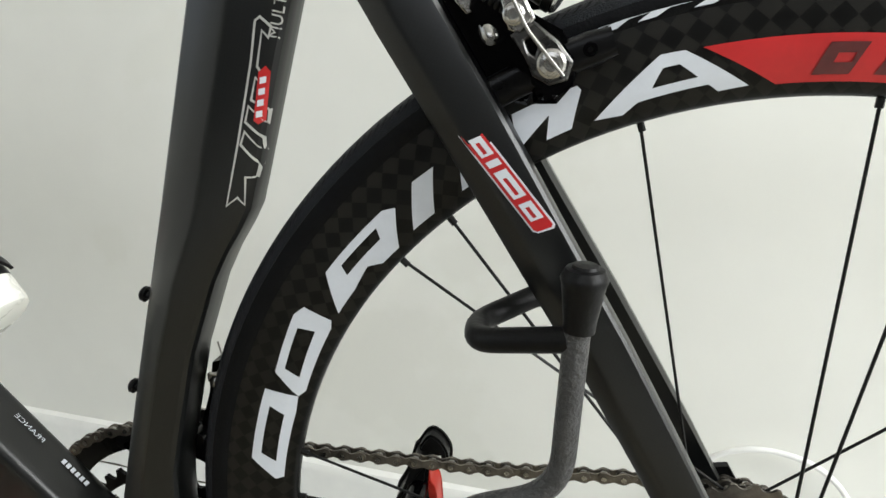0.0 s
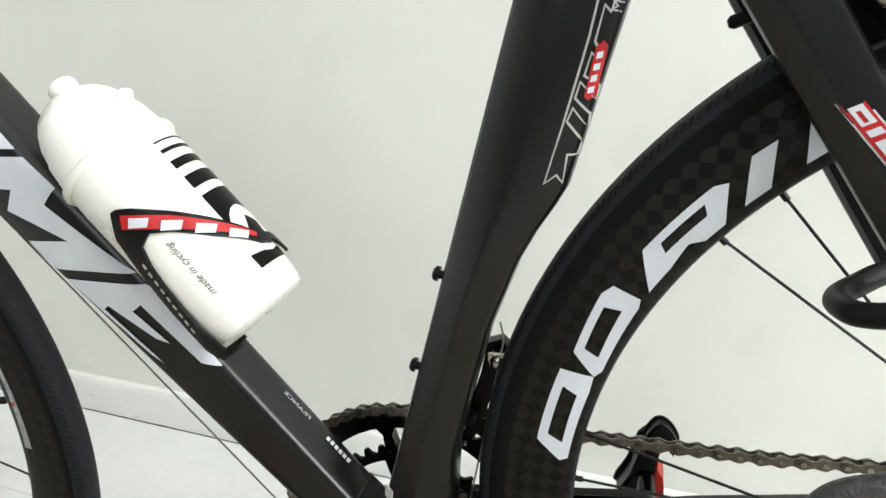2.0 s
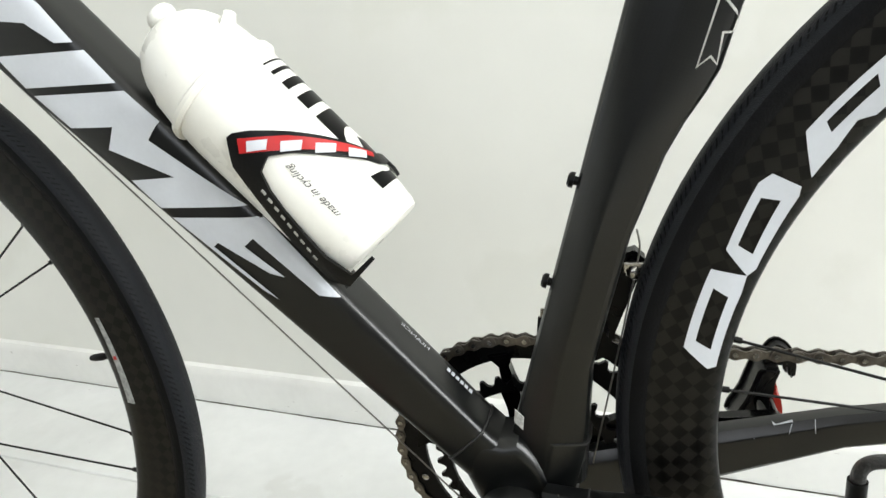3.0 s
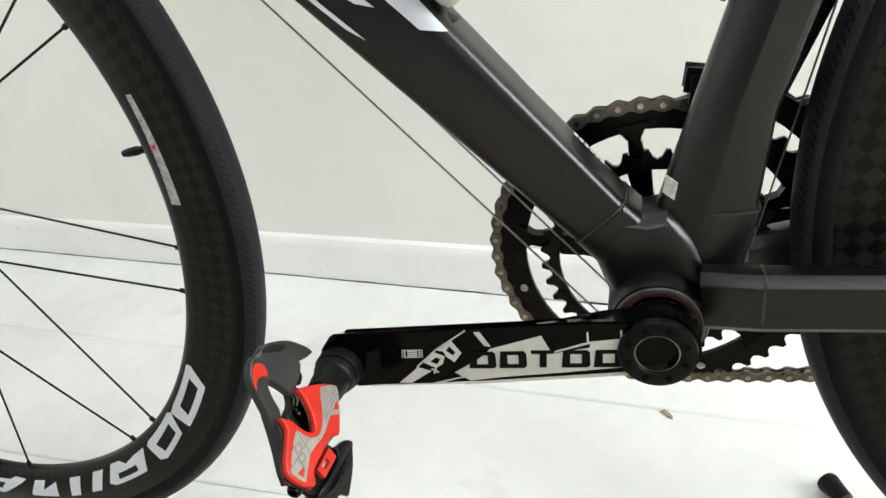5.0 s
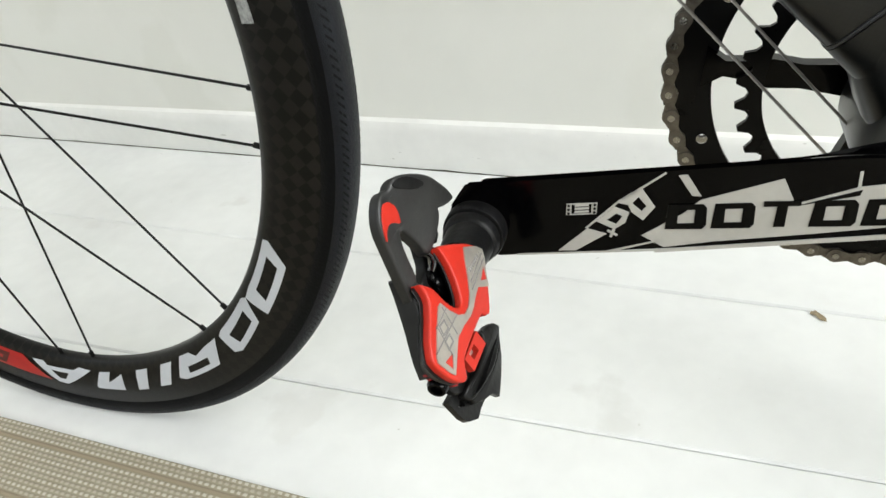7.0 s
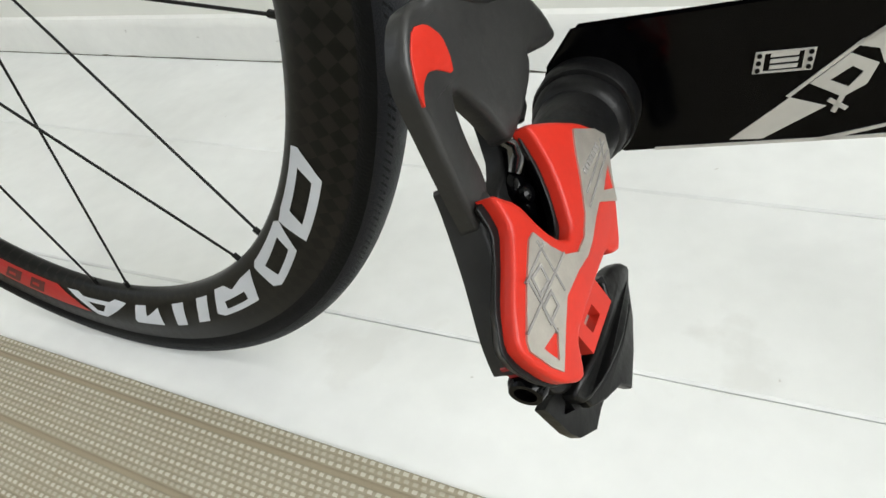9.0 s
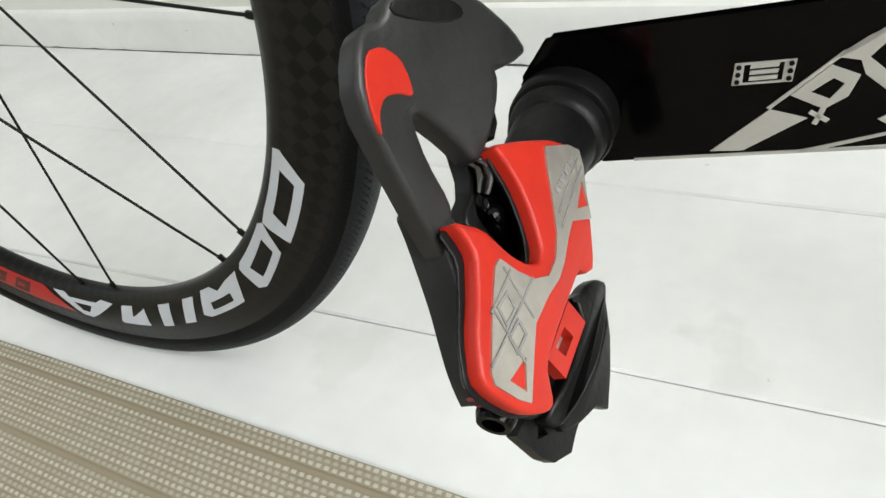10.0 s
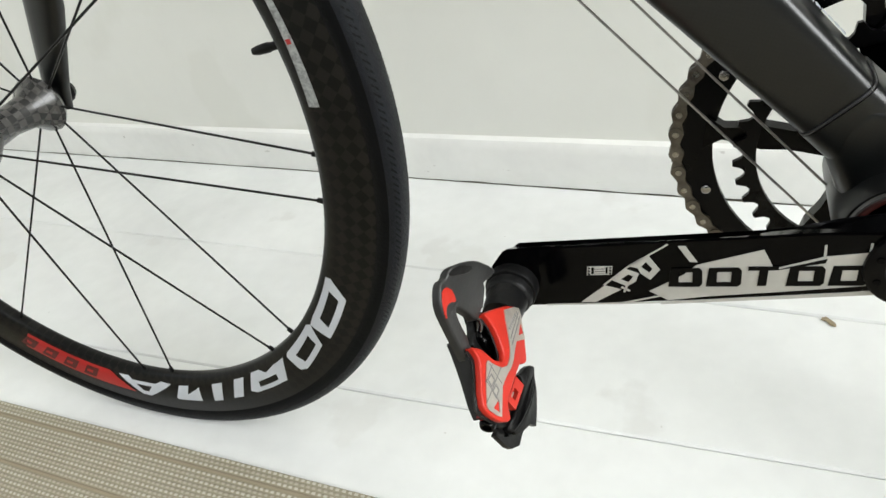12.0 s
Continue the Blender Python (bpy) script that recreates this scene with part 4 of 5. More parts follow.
crank_print("silver_line", [[(-55.4, 272.6), (-35.4, 279.0), (-36.0, 276.8)]], BLACKPAINT, 0.0003)
crank_print("silver_line", [[(-37.2, 286.0), (-36.2, 286.2), (-36.0, 279.4), (-37.0, 279.2)]], SILVER)
crank_print("silver_line", [[(-20.4, 287.0), (-19.4, 287.0), (-19.4, 281.0), (-20.4, 281.0)]], SILVER)
crank_print("silver_line", [[(-19.4, 281.8), (-10, 284.2), (1, 287.4), (1, 286.6), (-10, 282.8), (-19.4, 280.4)]], SILVER)
crank_print("silver_line", [[(-104, 252.4), (-13.4, 261.8), (-13.4, 259.6), (-104, 250.9)]], SILVER)
crank_print("silver_line", [[(-160, 248.9), (-104, 252.4), (-104, 251.6), (-160, 248.2)]], SILVER)
crank_print("silver_line", [[(-123.6, 251.0), (-101.0, 257.4), (-100.6, 256.8), (-121.0, 250.8)]], SILVER)
# plus sign and the small ringed label
for l in ([(-122.4, 260.8), (-121.8, 261.6), (-118.0, 259.2), (-118.6, 258.4)], [(-121.4, 258.2), (-120.4, 257.8), (-119.0, 261.8), (-120.0, 262.2)]):
    crank_print("silver_plus", [l], SILVER)
crank_print("label_frame", [[(-138.2, 268.3), (-126.2, 268.8), (-125.6, 274.0), (-137.6, 273.5)], [(-136.0, 268.8), (-135.7, 273.1), (-127.9, 273.5), (-128.2, 269.2)]], SILVER, label="small silver ringed label")
for k in range(3):
    for cx, cz in ((-137.1, 269.2), (-126.9, 269.7)):
        c = (cx + k * 0.15, cz + k * 1.75)
        crank_print("label_ring", [arc(c, 0.55, 0, 345, 12)], BLACKPAINT, 0.0004)
    crank_print("label_bar", [[(-134.8 + k * 0.1, 269.3 + k * 1.45), (-129.2 + k * 0.1, 269.6 + k * 1.45), (-129.0 + k * 0.1, 270.5 + k * 1.45), (-134.6 + k * 0.1, 270.2 + k * 1.45)]], SILVER)
# dark slanted blocks in the silver field
for i in range(5):
    s = -100.4 + i * 16.6
    dz = i * 0.55
    if i == 2:
        loops = [[(s + 1.0, 273.4 + dz), (s + 13.4, 273.6 + dz), (s + 13.2, 271.6 + dz), (s + 9.2, 271.4 + dz), (s + 8.8, 262.6 + dz), (s + 5.0, 262.5 + dz), (s + 5.6, 271.3 + dz), (s + 1.0, 271.2 + dz)]]
    else:
        loops = [[(s, 262.2 + dz), (s + 13.6, 262.5 + dz), (s + 15.0, 264.2 + dz), (s + 15.0, 271.8 + dz), (s + 13.6, 273.4 + dz), (s + 1.2, 273.0 + dz)], [(s + 4.6, 264.8 + dz), (s + 4.8, 270.8 + dz), (s + 10.8, 271.0 + dz), (s + 10.6, 265.0 + dz)]]
    crank_print("dark_block", loops, BLACKPAINT, 0.0003)
bm = bmesh.new()
lathe(bm, [(0.0600, 0.0198), (0.0640, 0.0194), (0.0648, 0.0182), (0.0648, 0.0118), (0.0640, 0.0112), (0.0560, 0.0110), (0.0500, 0.0198)], V((-0.0012, -0.0027, 0.2760)), -Y, 40)
part("axle_cap", bm, BLACK, left_crank, "black axle cap ring")
bm = bmesh.new()
lathe(bm, [(0.0500, 0.0106), (0.0634, 0.0106), (0.0634, 0.0114), (0.0500, 0.0114)], V((-0.0012, -0.0027, 0.2760)), -Y, 40)
part("axle_bore", bm, STEEL, left_crank, "bright hollow axle end")
bm = bmesh.new()
lathe(bm, [(0.0500, 0.0001), (0.0500, 0.0107), (0.0520, 0.0107), (0.0520, 0.0001)], V((-0.0012, -0.0027, 0.2760)), -Y, 32)
part("axle_plug", bm, BLACK, left_crank, "black floor of the axle")
for k in range(8):
    a = radians(22.5 + 45 * k)
    bm = bmesh.new()
    lathe(bm, [(0.0642, 0.0016), (0.0656, 0.0015), (0.0656, 0.0004)], V((-0.0012 + 0.0152 * math.cos(a), -0.0027, 0.2760 + 0.0152 * math.sin(a))), -Y, 10)
    part("cap_stud", bm, GLOSS, left_crank)

# the far crank points the other way

bm = bmesh.new()
prism(bm, [arc((0, 0.2725), 0.022, 128, -142, 20) + [(-0.168, 0.2665), (-0.184, 0.276), (-0.1868, 0.287), (-0.1785, 0.3000), (-0.040, 0.2905)]], plane((0, 0.064, 0), (-1, -0.06, 0), Z), 0.014)
bevel_all(bm, 0.002)
part("crank_arm", bm, GLOSS, bike, "gloss black crank arm")

# white flecks of lettering on the far chain stay, and the outlined emblem of the near one
flank = BVHTree.FromPolygons([v.co for v in far_stay.data.vertices], [p.vertices for p in far_stay.data.polygons])
for l in ([(0.1553, 0.3031), (0.1648, 0.3065), (0.1651, 0.3054), (0.1555, 0.3018)],
          [(0.1682, 0.3115), (0.1791, 0.3165), (0.1798, 0.3150), (0.1709, 0.3102), (0.1680, 0.3103)],
          [(0.1654, 0.3070), (0.1736, 0.3107), (0.1738, 0.3101), (0.1657, 0.3062)],
          [(0.1777, 0.3054), (0.1790, 0.3126), (0.1793, 0.3126), (0.1781, 0.3055)],
          [(0.1940, 0.3061), (0.1929, 0.3173), (0.1932, 0.3173), (0.1944, 0.3061)]):
    bm = bmesh.new()
    prism(bm, [[(x * 0.982 + 0.0015, z * 0.982 + 0.0107) for x, z in l]], plane((0, 0.0005, 0), X, Z), 0.0006)
    for v in bm.verts:
        hit = flank.ray_cast(V((v.co.x, -0.02, v.co.z)), Y)[0]
        v.co.y += hit.y if hit else 0.0400
    part("white_fleck", bm, WHITE, far_stay, smooth=False)
bm = bmesh.new()
prism(bm, [[(0.1375, 0.3306), (0.1446, 0.3296), (0.1622, 0.3302), (0.1622, 0.3294), (0.1447, 0.3286), (0.1393, 0.3294), (0.1408, 0.3270), (0.1449, 0.3265), (0.1420, 0.3230), (0.1515, 0.3237), (0.1555, 0.3191), (0.1597, 0.3202), (0.1582, 0.3236), (0.1629, 0.3250), (0.1630, 0.3242), (0.1594, 0.3230), (0.1610, 0.3192), (0.1548, 0.3177), (0.1511, 0.3226), (0.1404, 0.3218), (0.1432, 0.3256), (0.1403, 0.3263)]], plane((0, -0.0604, 0), X, Z), 0.0006)
part("white_emblem", bm, WHITE, near_chain_stay, "white outlined emblem", smooth=False)

# ---- pedals ----
PA = radians(-23.5)
PL, PN = V((math.sin(PA), 0, math.cos(PA))), V((math.cos(PA), 0, -math.sin(PA)))
PO = V((-0.1725, 0, 0.25))
PM = plane(PO, Y, PL)


def mm(l):
    return [(a / 1000, b / 1000) for a, b in l]


def soft(loop, k=0.22):
    """An outline with its corners cut once."""
    out = []
    for i, p in enumerate(loop):
        a, b = loop[i - 1], loop[(i + 1) % len(loop)]
        out += [tuple(c + (d - c) * k for c, d in zip(p, q)) for q in (a, b)]
    return out


def moulding(bm, pts, thick, r, seg, lean=(0, 0)):
    """A solid in the pedal's plane, in millimetres: outline with heights, rounded upper rim, leaning wall."""
    from mathutils.geometry import tessellate_polygon
    flat = [(x, y) for x, y, z in pts]
    rows = [[(x + lean[0], y + lean[1], z - thick) for x, y, z in pts]]
    for k in range(seg + 1):
        t = math.pi / 2 * k / seg
        ring = outline(flat, r * (1 - math.cos(t)))[1] if k else flat
        rows.append([(x, y, p[2] - r + r * math.sin(t)) for (x, y), p in zip(ring, pts)])
    vs = [[bm.verts.new(PM @ V((x / 1000, y / 1000, z / 1000))) for x, y, z in row] for row in rows]
    n = len(pts)
    for u, w in zip(vs, vs[1:]):
        for i in range(n):
            bm.faces.new((u[i], u[(i + 1) % n], w[(i + 1) % n], w[i]))
    for row, ring in ((rows[0], vs[0]), (rows[-1], vs[-1])):
        for t in tessellate_polygon([[V((x, y, 0)) for x, y, z in row]]):
            try:
                bm.faces.new([ring[i] for i in t])
            except ValueError:
                pass


def pedal():
    """A clipless pedal that hangs from the crank: body round the axle, hooked toe loop, red cover, worn steel plate, rear clip."""
    p = empty("pedal", "", "")
    p.parent = bike
    p["label"] = "grey, red and black clipless racing pedal"

    def piece(name, loops, n0, n1, mat, label="", bev=0.0008, lean=(0, 0), parent=p, seg=3):
        """A plate between two heights over the pedal's plane; its lower edge may lean aside."""
        bm = bmesh.new()
        if len(loops) == 1 and bev:
            moulding(bm, [(x, y, n1 * 1000) for x, y in loops[0]], (n1 - n0) * 1000, bev * 1000, seg, lean)
        else:
            prism(bm, [mm(l) for l in loops], PM @ Matrix.Translation((0, 0, n0)), n1 - n0)
        return part(name, bm, mat, parent, label)

    def shell(name, pts, thick, mat, label="", bev=0.0010, parent=p, lean=(0, 0)):
        """A moulded shell: each corner has its own height."""
        bm = bmesh.new()
        moulding(bm, pts, thick, max(bev, 0.0001) * 1000, 4, lean)
        return part(name, bm, mat, parent, label)

    # body: a solid block under the cover, its outer flank a smooth grey wall
    piece("body", [soft([(-126, 34), (-114, 27), (-102.5, 17), (-111, 6), (-120, 0.5), (-128, 2), (-141, 1.5), (-147.5, 0.8), (-153, -3.2), (-158.6, 1.0), (-161.4, 5.4), (-163.4, 11), (-163.4, 15.2), (-158.5, 20.2), (-152.5, 24), (-148.0, 27.6), (-147.6, 33.5), (-142, 30), (-139, 19), (-134, 14), (-130, 18), (-127, 25)], 0.16)], 0.0045, 0.0146, BLKPL, "black composite body", 0.0003, (7.6, -7.0))
    piece("body_flank", [soft([(-143.6, 36.5), (-145.0, 32.8), (-147.4, 28.0), (-151.0, 21.2), (-154.4, 16.0), (-157.0, 11.8), (-158.6, 8.2), (-159.4, 5.4), (-154.0, 10.0), (-144.0, 20.0), (-140.6, 30.0), (-141.0, 35.0)], 0.2)], 0.0050, 0.0134, GREYPL, "dark grey flank below the loop", 0.0012)
    piece("end_rim", [soft([(-158.0, 8.0), (-159.4, 7.2), (-157.2, 1.4), (-150.6, -6.8), (-149.6, -5.6), (-154.2, 2.2)])], 0.0072, 0.0098, DARKRED, "dark red band at the outer end", 0.0004)
    piece("body_core", [soft([(-118.7, 42), (-116.4, 40.1), (-116.5, 31.0), (-113.0, 26.5), (-109.0, 22), (-112, 10), (-118.9, 4.2), (-122.9, 4.6), (-129.3, 10.8), (-130.7, 18.1), (-133.2, 22.5), (-133.5, 26.4), (-125.4, 27.6), (-120.6, 36.2)])], 0.0035, 0.0078, BLKPL, "black core below the cover", 0.0008)
    # toe loop: an arched band that hooks over at the tip
    def arched(name, pts, over, thick, mat, label, bev, parent):
        """A band that follows the arch of the toe loop."""
        bm = bmesh.new()
        moulding(bm, [(x, y, over) for x, y in pts], thick, bev, 4)
        for _ in range(3):
            long = [e for e in bm.edges if e.calc_length() > 0.004]
            if long:
                bmesh.ops.subdivide_edges(bm, edges=long, cuts=1)
                bmesh.ops.triangulate(bm, faces=bm.faces)
        inv = PM.inverted()
        for v in bm.verts:
            q = inv @ v.co * 1000
            v.co += PN * (13 + 0.25 * (q.y - 31) + 0.25 * max(0, q.x + 140) * (q.y - 25) / 25) / 1000
        return part(name, bm, mat, parent, label, sharp=50)

    loop = arched("toe_loop", soft([(-104.7, 40.7), (-109.9, 47.2), (-113.5, 50.9), (-119.1, 56.9), (-125.6, 61.7), (-132.4, 65.3), (-135.6, 65.3), (-137.4, 63.5), (-140.0, 64.7), (-144.0, 63.4), (-148.8, 57.6), (-148.6, 48.6), (-148.2, 36.4), (-147.4, 27.4), (-144.6, 26.0), (-140.5, 31.1), (-139.2, 33.8), (-140.2, 42.2), (-139.4, 48.6), (-138.4, 49.4), (-136.7, 47.2), (-132.6, 40.3), (-128.9, 33.2), (-123.8, 34.3), (-118.3, 37.9), (-116.3, 41.8), (-117.0, 44.1), (-110.6, 41.5)], 0.25), 0, 4.2, GREYPL, "grey moulded toe loop hooked at the tip", 1.3, p)
    # no hollow is cut: a black inset gives its shade
    arched("loop_hollow_shade", soft([(-136.0, 64.4), (-132.8, 64.4), (-129.0, 62.5), (-123.2, 57.3), (-123.1, 55.3), (-127.5, 56.7), (-135.6, 62.4)]), 0.35, 1.4, BLKPL, "black inset standing for the shade in the loop's hollow top", 0.3, loop)
    arched("loop_accent", soft([(-143.2, 61.7), (-139.6, 60.7), (-137.6, 57.6), (-137.4, 54.2), (-138.0, 51.6), (-140.6, 53.9), (-143.9, 55.1), (-146.6, 54.0), (-148.3, 51.0), (-148.0, 55.2), (-146.2, 59.0)], 0.2), 0.3, 1.6, PEDRED, "red crescent on the loop", 0.2, loop)
    # black piece set in for the dark inner face of the right arm
    piece("loop_inner_wall", [soft([(-115.8, 45.0), (-114.0, 44.0), (-111.0, 40.0), (-111.5, 33.0), (-117.8, 31.0), (-117.4, 37.6), (-117.0, 42.6)])], 0.0068, 0.0118, BLKPL, "black inner face of the loop's arm", 0.0010)
    # spring parts that glint in the throat of the pedal
    bm = bmesh.new()
    sweep(bm, [PM @ V(q) for q in ((-0.1252, 0.0352, 0.0105), (-0.1236, 0.0318, 0.0118), (-0.1240, 0.0285, 0.0112), (-0.1262, 0.0262, 0.0096))], [0.0018, 0.0024, 0.0024, 0.0016], 14)
    part("spring_hook", bm, surface("polished_dark_steel", (0.16, 0.16, 0.17), 0.16, 1.0, vary=0.1), p, "polished steel spring hook")
    piece("spring_cover", [soft([(-129.5, 25.5), (-122.5, 28.0), (-116.5, 24.0), (-117.5, 14.0), (-122.0, 9.0), (-127.5, 12.5), (-130.0, 19.0)])], 0.0070, 0.0105, GLOSS, "gloss black spring cover", 0.0016, seg=3)
    for q in ((-0.1245, 0.0200), (-0.1285, 0.0225)):
        bm = bmesh.new()
        lathe(bm, [(0, 0.0020), (0.0010, 0.0019), (0.0016, 0.0012), (0.0018, 0.0001)], PM @ V((*q, 0.0104)), PN, 14)
        part("spring_pin", bm, GLOSS, p)
    cover = piece("red_cover", [soft([(-126.1, 34.7), (-117.6, 29.8), (-109.1, 24.1), (-105.1, 20.1), (-101.7, 16.2), (-104.6, 12.3), (-111.9, 5.8), (-120.9, -0.5), (-124.1, 1.0), (-125.3, 3.3), (-133.1, 3.3), (-142.1, 3.1), (-148.7, 2.5), (-152.9, -2.4), (-155.1, -1.9), (-158.3, 1.5), (-160.3, 5.1), (-162.1, 10.7), (-162.3, 14.8), (-157.7, 19.2), (-151.6, 22.8), (-146.4, 26.6), (-145.8, 29.8), (-145.9, 33.7), (-141.0, 27.8), (-139.8, 22.4), (-138.9, 19.4), (-136.9, 15.8), (-134.1, 13.5), (-131.3, 14.7), (-129.3, 17.8), (-127.5, 21.1), (-126.0, 25.9), (-125.7, 30.9)], 0.18)], 0.0136, 0.0173, PEDRED, "bright red platform cover", 0.0009, seg=4)
    steel = piece("steel_plate", [[(-112.9, 24.8), (-105.5, 19.9), (-102.8, 16.6), (-104.7, 13.7), (-109.9, 9.4), (-112.9, 6.0), (-119.1, 10.6), (-123.6, 9.8), (-128.6, 8.5), (-132.8, 8.1), (-138.1, 9.0), (-145.2, 9.3), (-149.7, 7.3), (-157.5, 3.5), (-159.1, 6.4), (-161.0, 12.4), (-160.1, 14.0), (-152.5, 18.6), (-144.9, 22.6), (-142.8, 22.5), (-141.0, 17.8), (-138.6, 13.6), (-134.8, 10.8), (-130.3, 10.8), (-125.6, 13.0), (-120.6, 17.4), (-116.4, 21.8)], [(-115.3, 10.7), (-108.3, 12.6), (-111.1, 8.1)], [(-152.1, 8.7), (-156.8, 5.5), (-158.1, 9.9)]], 0.0165, 0.0177, PLATE, "worn steel wear plate", 0.0, parent=cover)
    for a, w in (([(-150.6, 18.9), (-146.2, 18.3), (-147.0, 14.7), (-151.5, 15.1)], 0.55), ([(-152.6, 14.0), (-148.0, 13.7), (-148.7, 10.4), (-153.5, 10.5)], 0.55)):
        piece("etched_line", outline(a, w), 0.0174, 0.0179, ETCH, "", 0.0)
    for (ax, ay), (bx, by) in (((-143.5, 21.1), (-144.9, 10.4)), ((-151.4, 19.3), (-153.1, 8.4)), ((-138.9, 14.2), (-159.3, 14.6)), ((-142.4, 19.5), (-152.2, 19.2)), ((-105.1, 16.2), (-121.5, 14.8)), ((-105.6, 14.3), (-123.4, 12.6)), ((-106.0, 17.6), (-108.8, 14.0))):
        d = V((bx - ax, by - ay)).normalized() * 0.22
        piece("etched_line", [[(ax - d.y, ay + d.x), (bx - d.y, by + d.x), (bx + d.y, by - d.x), (ax + d.y, ay - d.x)]], 0.0174, 0.0179, ETCH, "", 0.0)
    for k in range(7):
        piece("etched_dash", [[(-108.2 - k * 1.5, 16.6 + 0.05 * k), (-109.2 - k * 1.5, 16.6 + 0.05 * k), (-109.4 - k * 1.5, 18.2), (-108.3 - k * 1.5, 18.2)]], 0.0174, 0.0179, ETCH, "", 0.0)
    # rear clip: a sprung bar with a slanted side, a red frame below it and a pointed foot
    clip = shell("rear_clip", soft([(-113.1, -10.4, 8), (-108.9, -12.6, 8), (-106.2, -16.4, 7.8), (-108.6, -19.3, 7), (-116.2, -20.6, 8.2), (-127.5, -20.4, 9.4), (-138.5, -19.0, 9.2), (-145.8, -18.4, 7.0), (-147.8, -14.2, 6.6), (-144.3, -12.6, 8), (-137.3, -13.2, 9), (-123.4, -12.8, 9), (-119.8, -8.4, 8.4), (-121.6, -6.4, 8), (-116.7, -9.6, 8)], 0.2), 3.2, BLKPL, "black sprung rear clip", 0.0010)
    shell("clip_side", [(-108.4, -18.6, 6.8), (-116.0, -20.2, 8.0), (-127.4, -19.8, 9.2), (-138.4, -18.4, 9.0), (-145.4, -17.8, 6.8), (-145.0, -20.4, 6.6), (-140.4, -23.6, 7.2), (-134.6, -26.2, 7.6), (-131.8, -30.5, 7.6), (-123.7, -27.6, 7.6), (-116.1, -24.2, 7.4)], 2.4, BLKPL, "slanted black side of the clip", 0.0008, clip)
    piece("clip_base", [soft([(-121.5, -2.0), (-118.5, -9.0), (-122.5, -16.5), (-141.0, -16.0), (-149.5, -11.5), (-151.5, -5.5), (-147.0, 0.5), (-136.0, 1.5), (-127.0, 1.5)])], 0.0030, 0.0058, BLKPL, "black spring base", 0.0008)
    piece("clip_window", [[(-128.0, -1.5), (-127.4, -8.4), (-142.1, -8.3), (-142.8, -1.9)], [(-133.6, -3.0), (-139.2, -2.8), (-138.6, -6.2), (-133.2, -6.4)]], 0.0098, 0.0125, PEDRED, "red frame inside the clip", 0.0005)
    piece("window_plate", [[(-132.0, -2.0), (-140.0, -2.0), (-140.0, -7.0), (-132.0, -7.0)]], 0.0088, 0.0100, PLATE, "bright metal in the red frame", 0.0)
    piece("clip_foot", [[(-134.6, -27.5), (-139.7, -27.2), (-144.6, -27.8), (-149.9, -23.7), (-151.5, -20.1), (-152.9, -10.9), (-147.5, -11.5), (-138.4, -17.0)], [(-146.0, -15.0), (-149.6, -16.6), (-146.4, -19.2)]], 0.0008, 0.0034, BLKPL, "pointed black foot of the clip", 0.0006)
    c = V((-0.1746, -0.0715, 0.2630))
    ax = V((0.03, -1, 0.04))
    bm = bmesh.new()
    lathe(bm, [(0, 0.003), (0, 0.0124), (0.0010, 0.0133), (0.0086, 0.0133), (0.0096, 0.0129), (0.0099, 0.0116), (0.0105, 0.0116), (0.0108, 0.0122), (0.0140, 0.0118), (0.0152, 0.0112), (0.0158, 0.0104), (0.0230, 0.0100), (0.0300, 0.0092), (0.0300, 0.003)], c, ax, 44)
    part("axle_collar", bm, RUBBER, p, "black ringed axle collar")
    bm = bmesh.new()
    lathe(bm, [(-0.010, 0.0038), (-0.0010, 0.0037), (0.0004, 0.0031), (0.0004, 0.0021), (-0.0010, 0.0019), (-0.0010, 0.0002)], V((-0.1650, -0.1590, 0.2540)), V((0.05, -1, -0.1)), 28)
    part("end_cap", bm, GLOSS, p, "black end cap")
    bm = bmesh.new()
    rod(bm, V((-0.1740, -0.06, 0.2660)), V((-0.1650, -0.1530, 0.2590)), 0.0038, 20)
    part("axle", bm, GLOSS, p)
    return p


near_pedal = pedal()


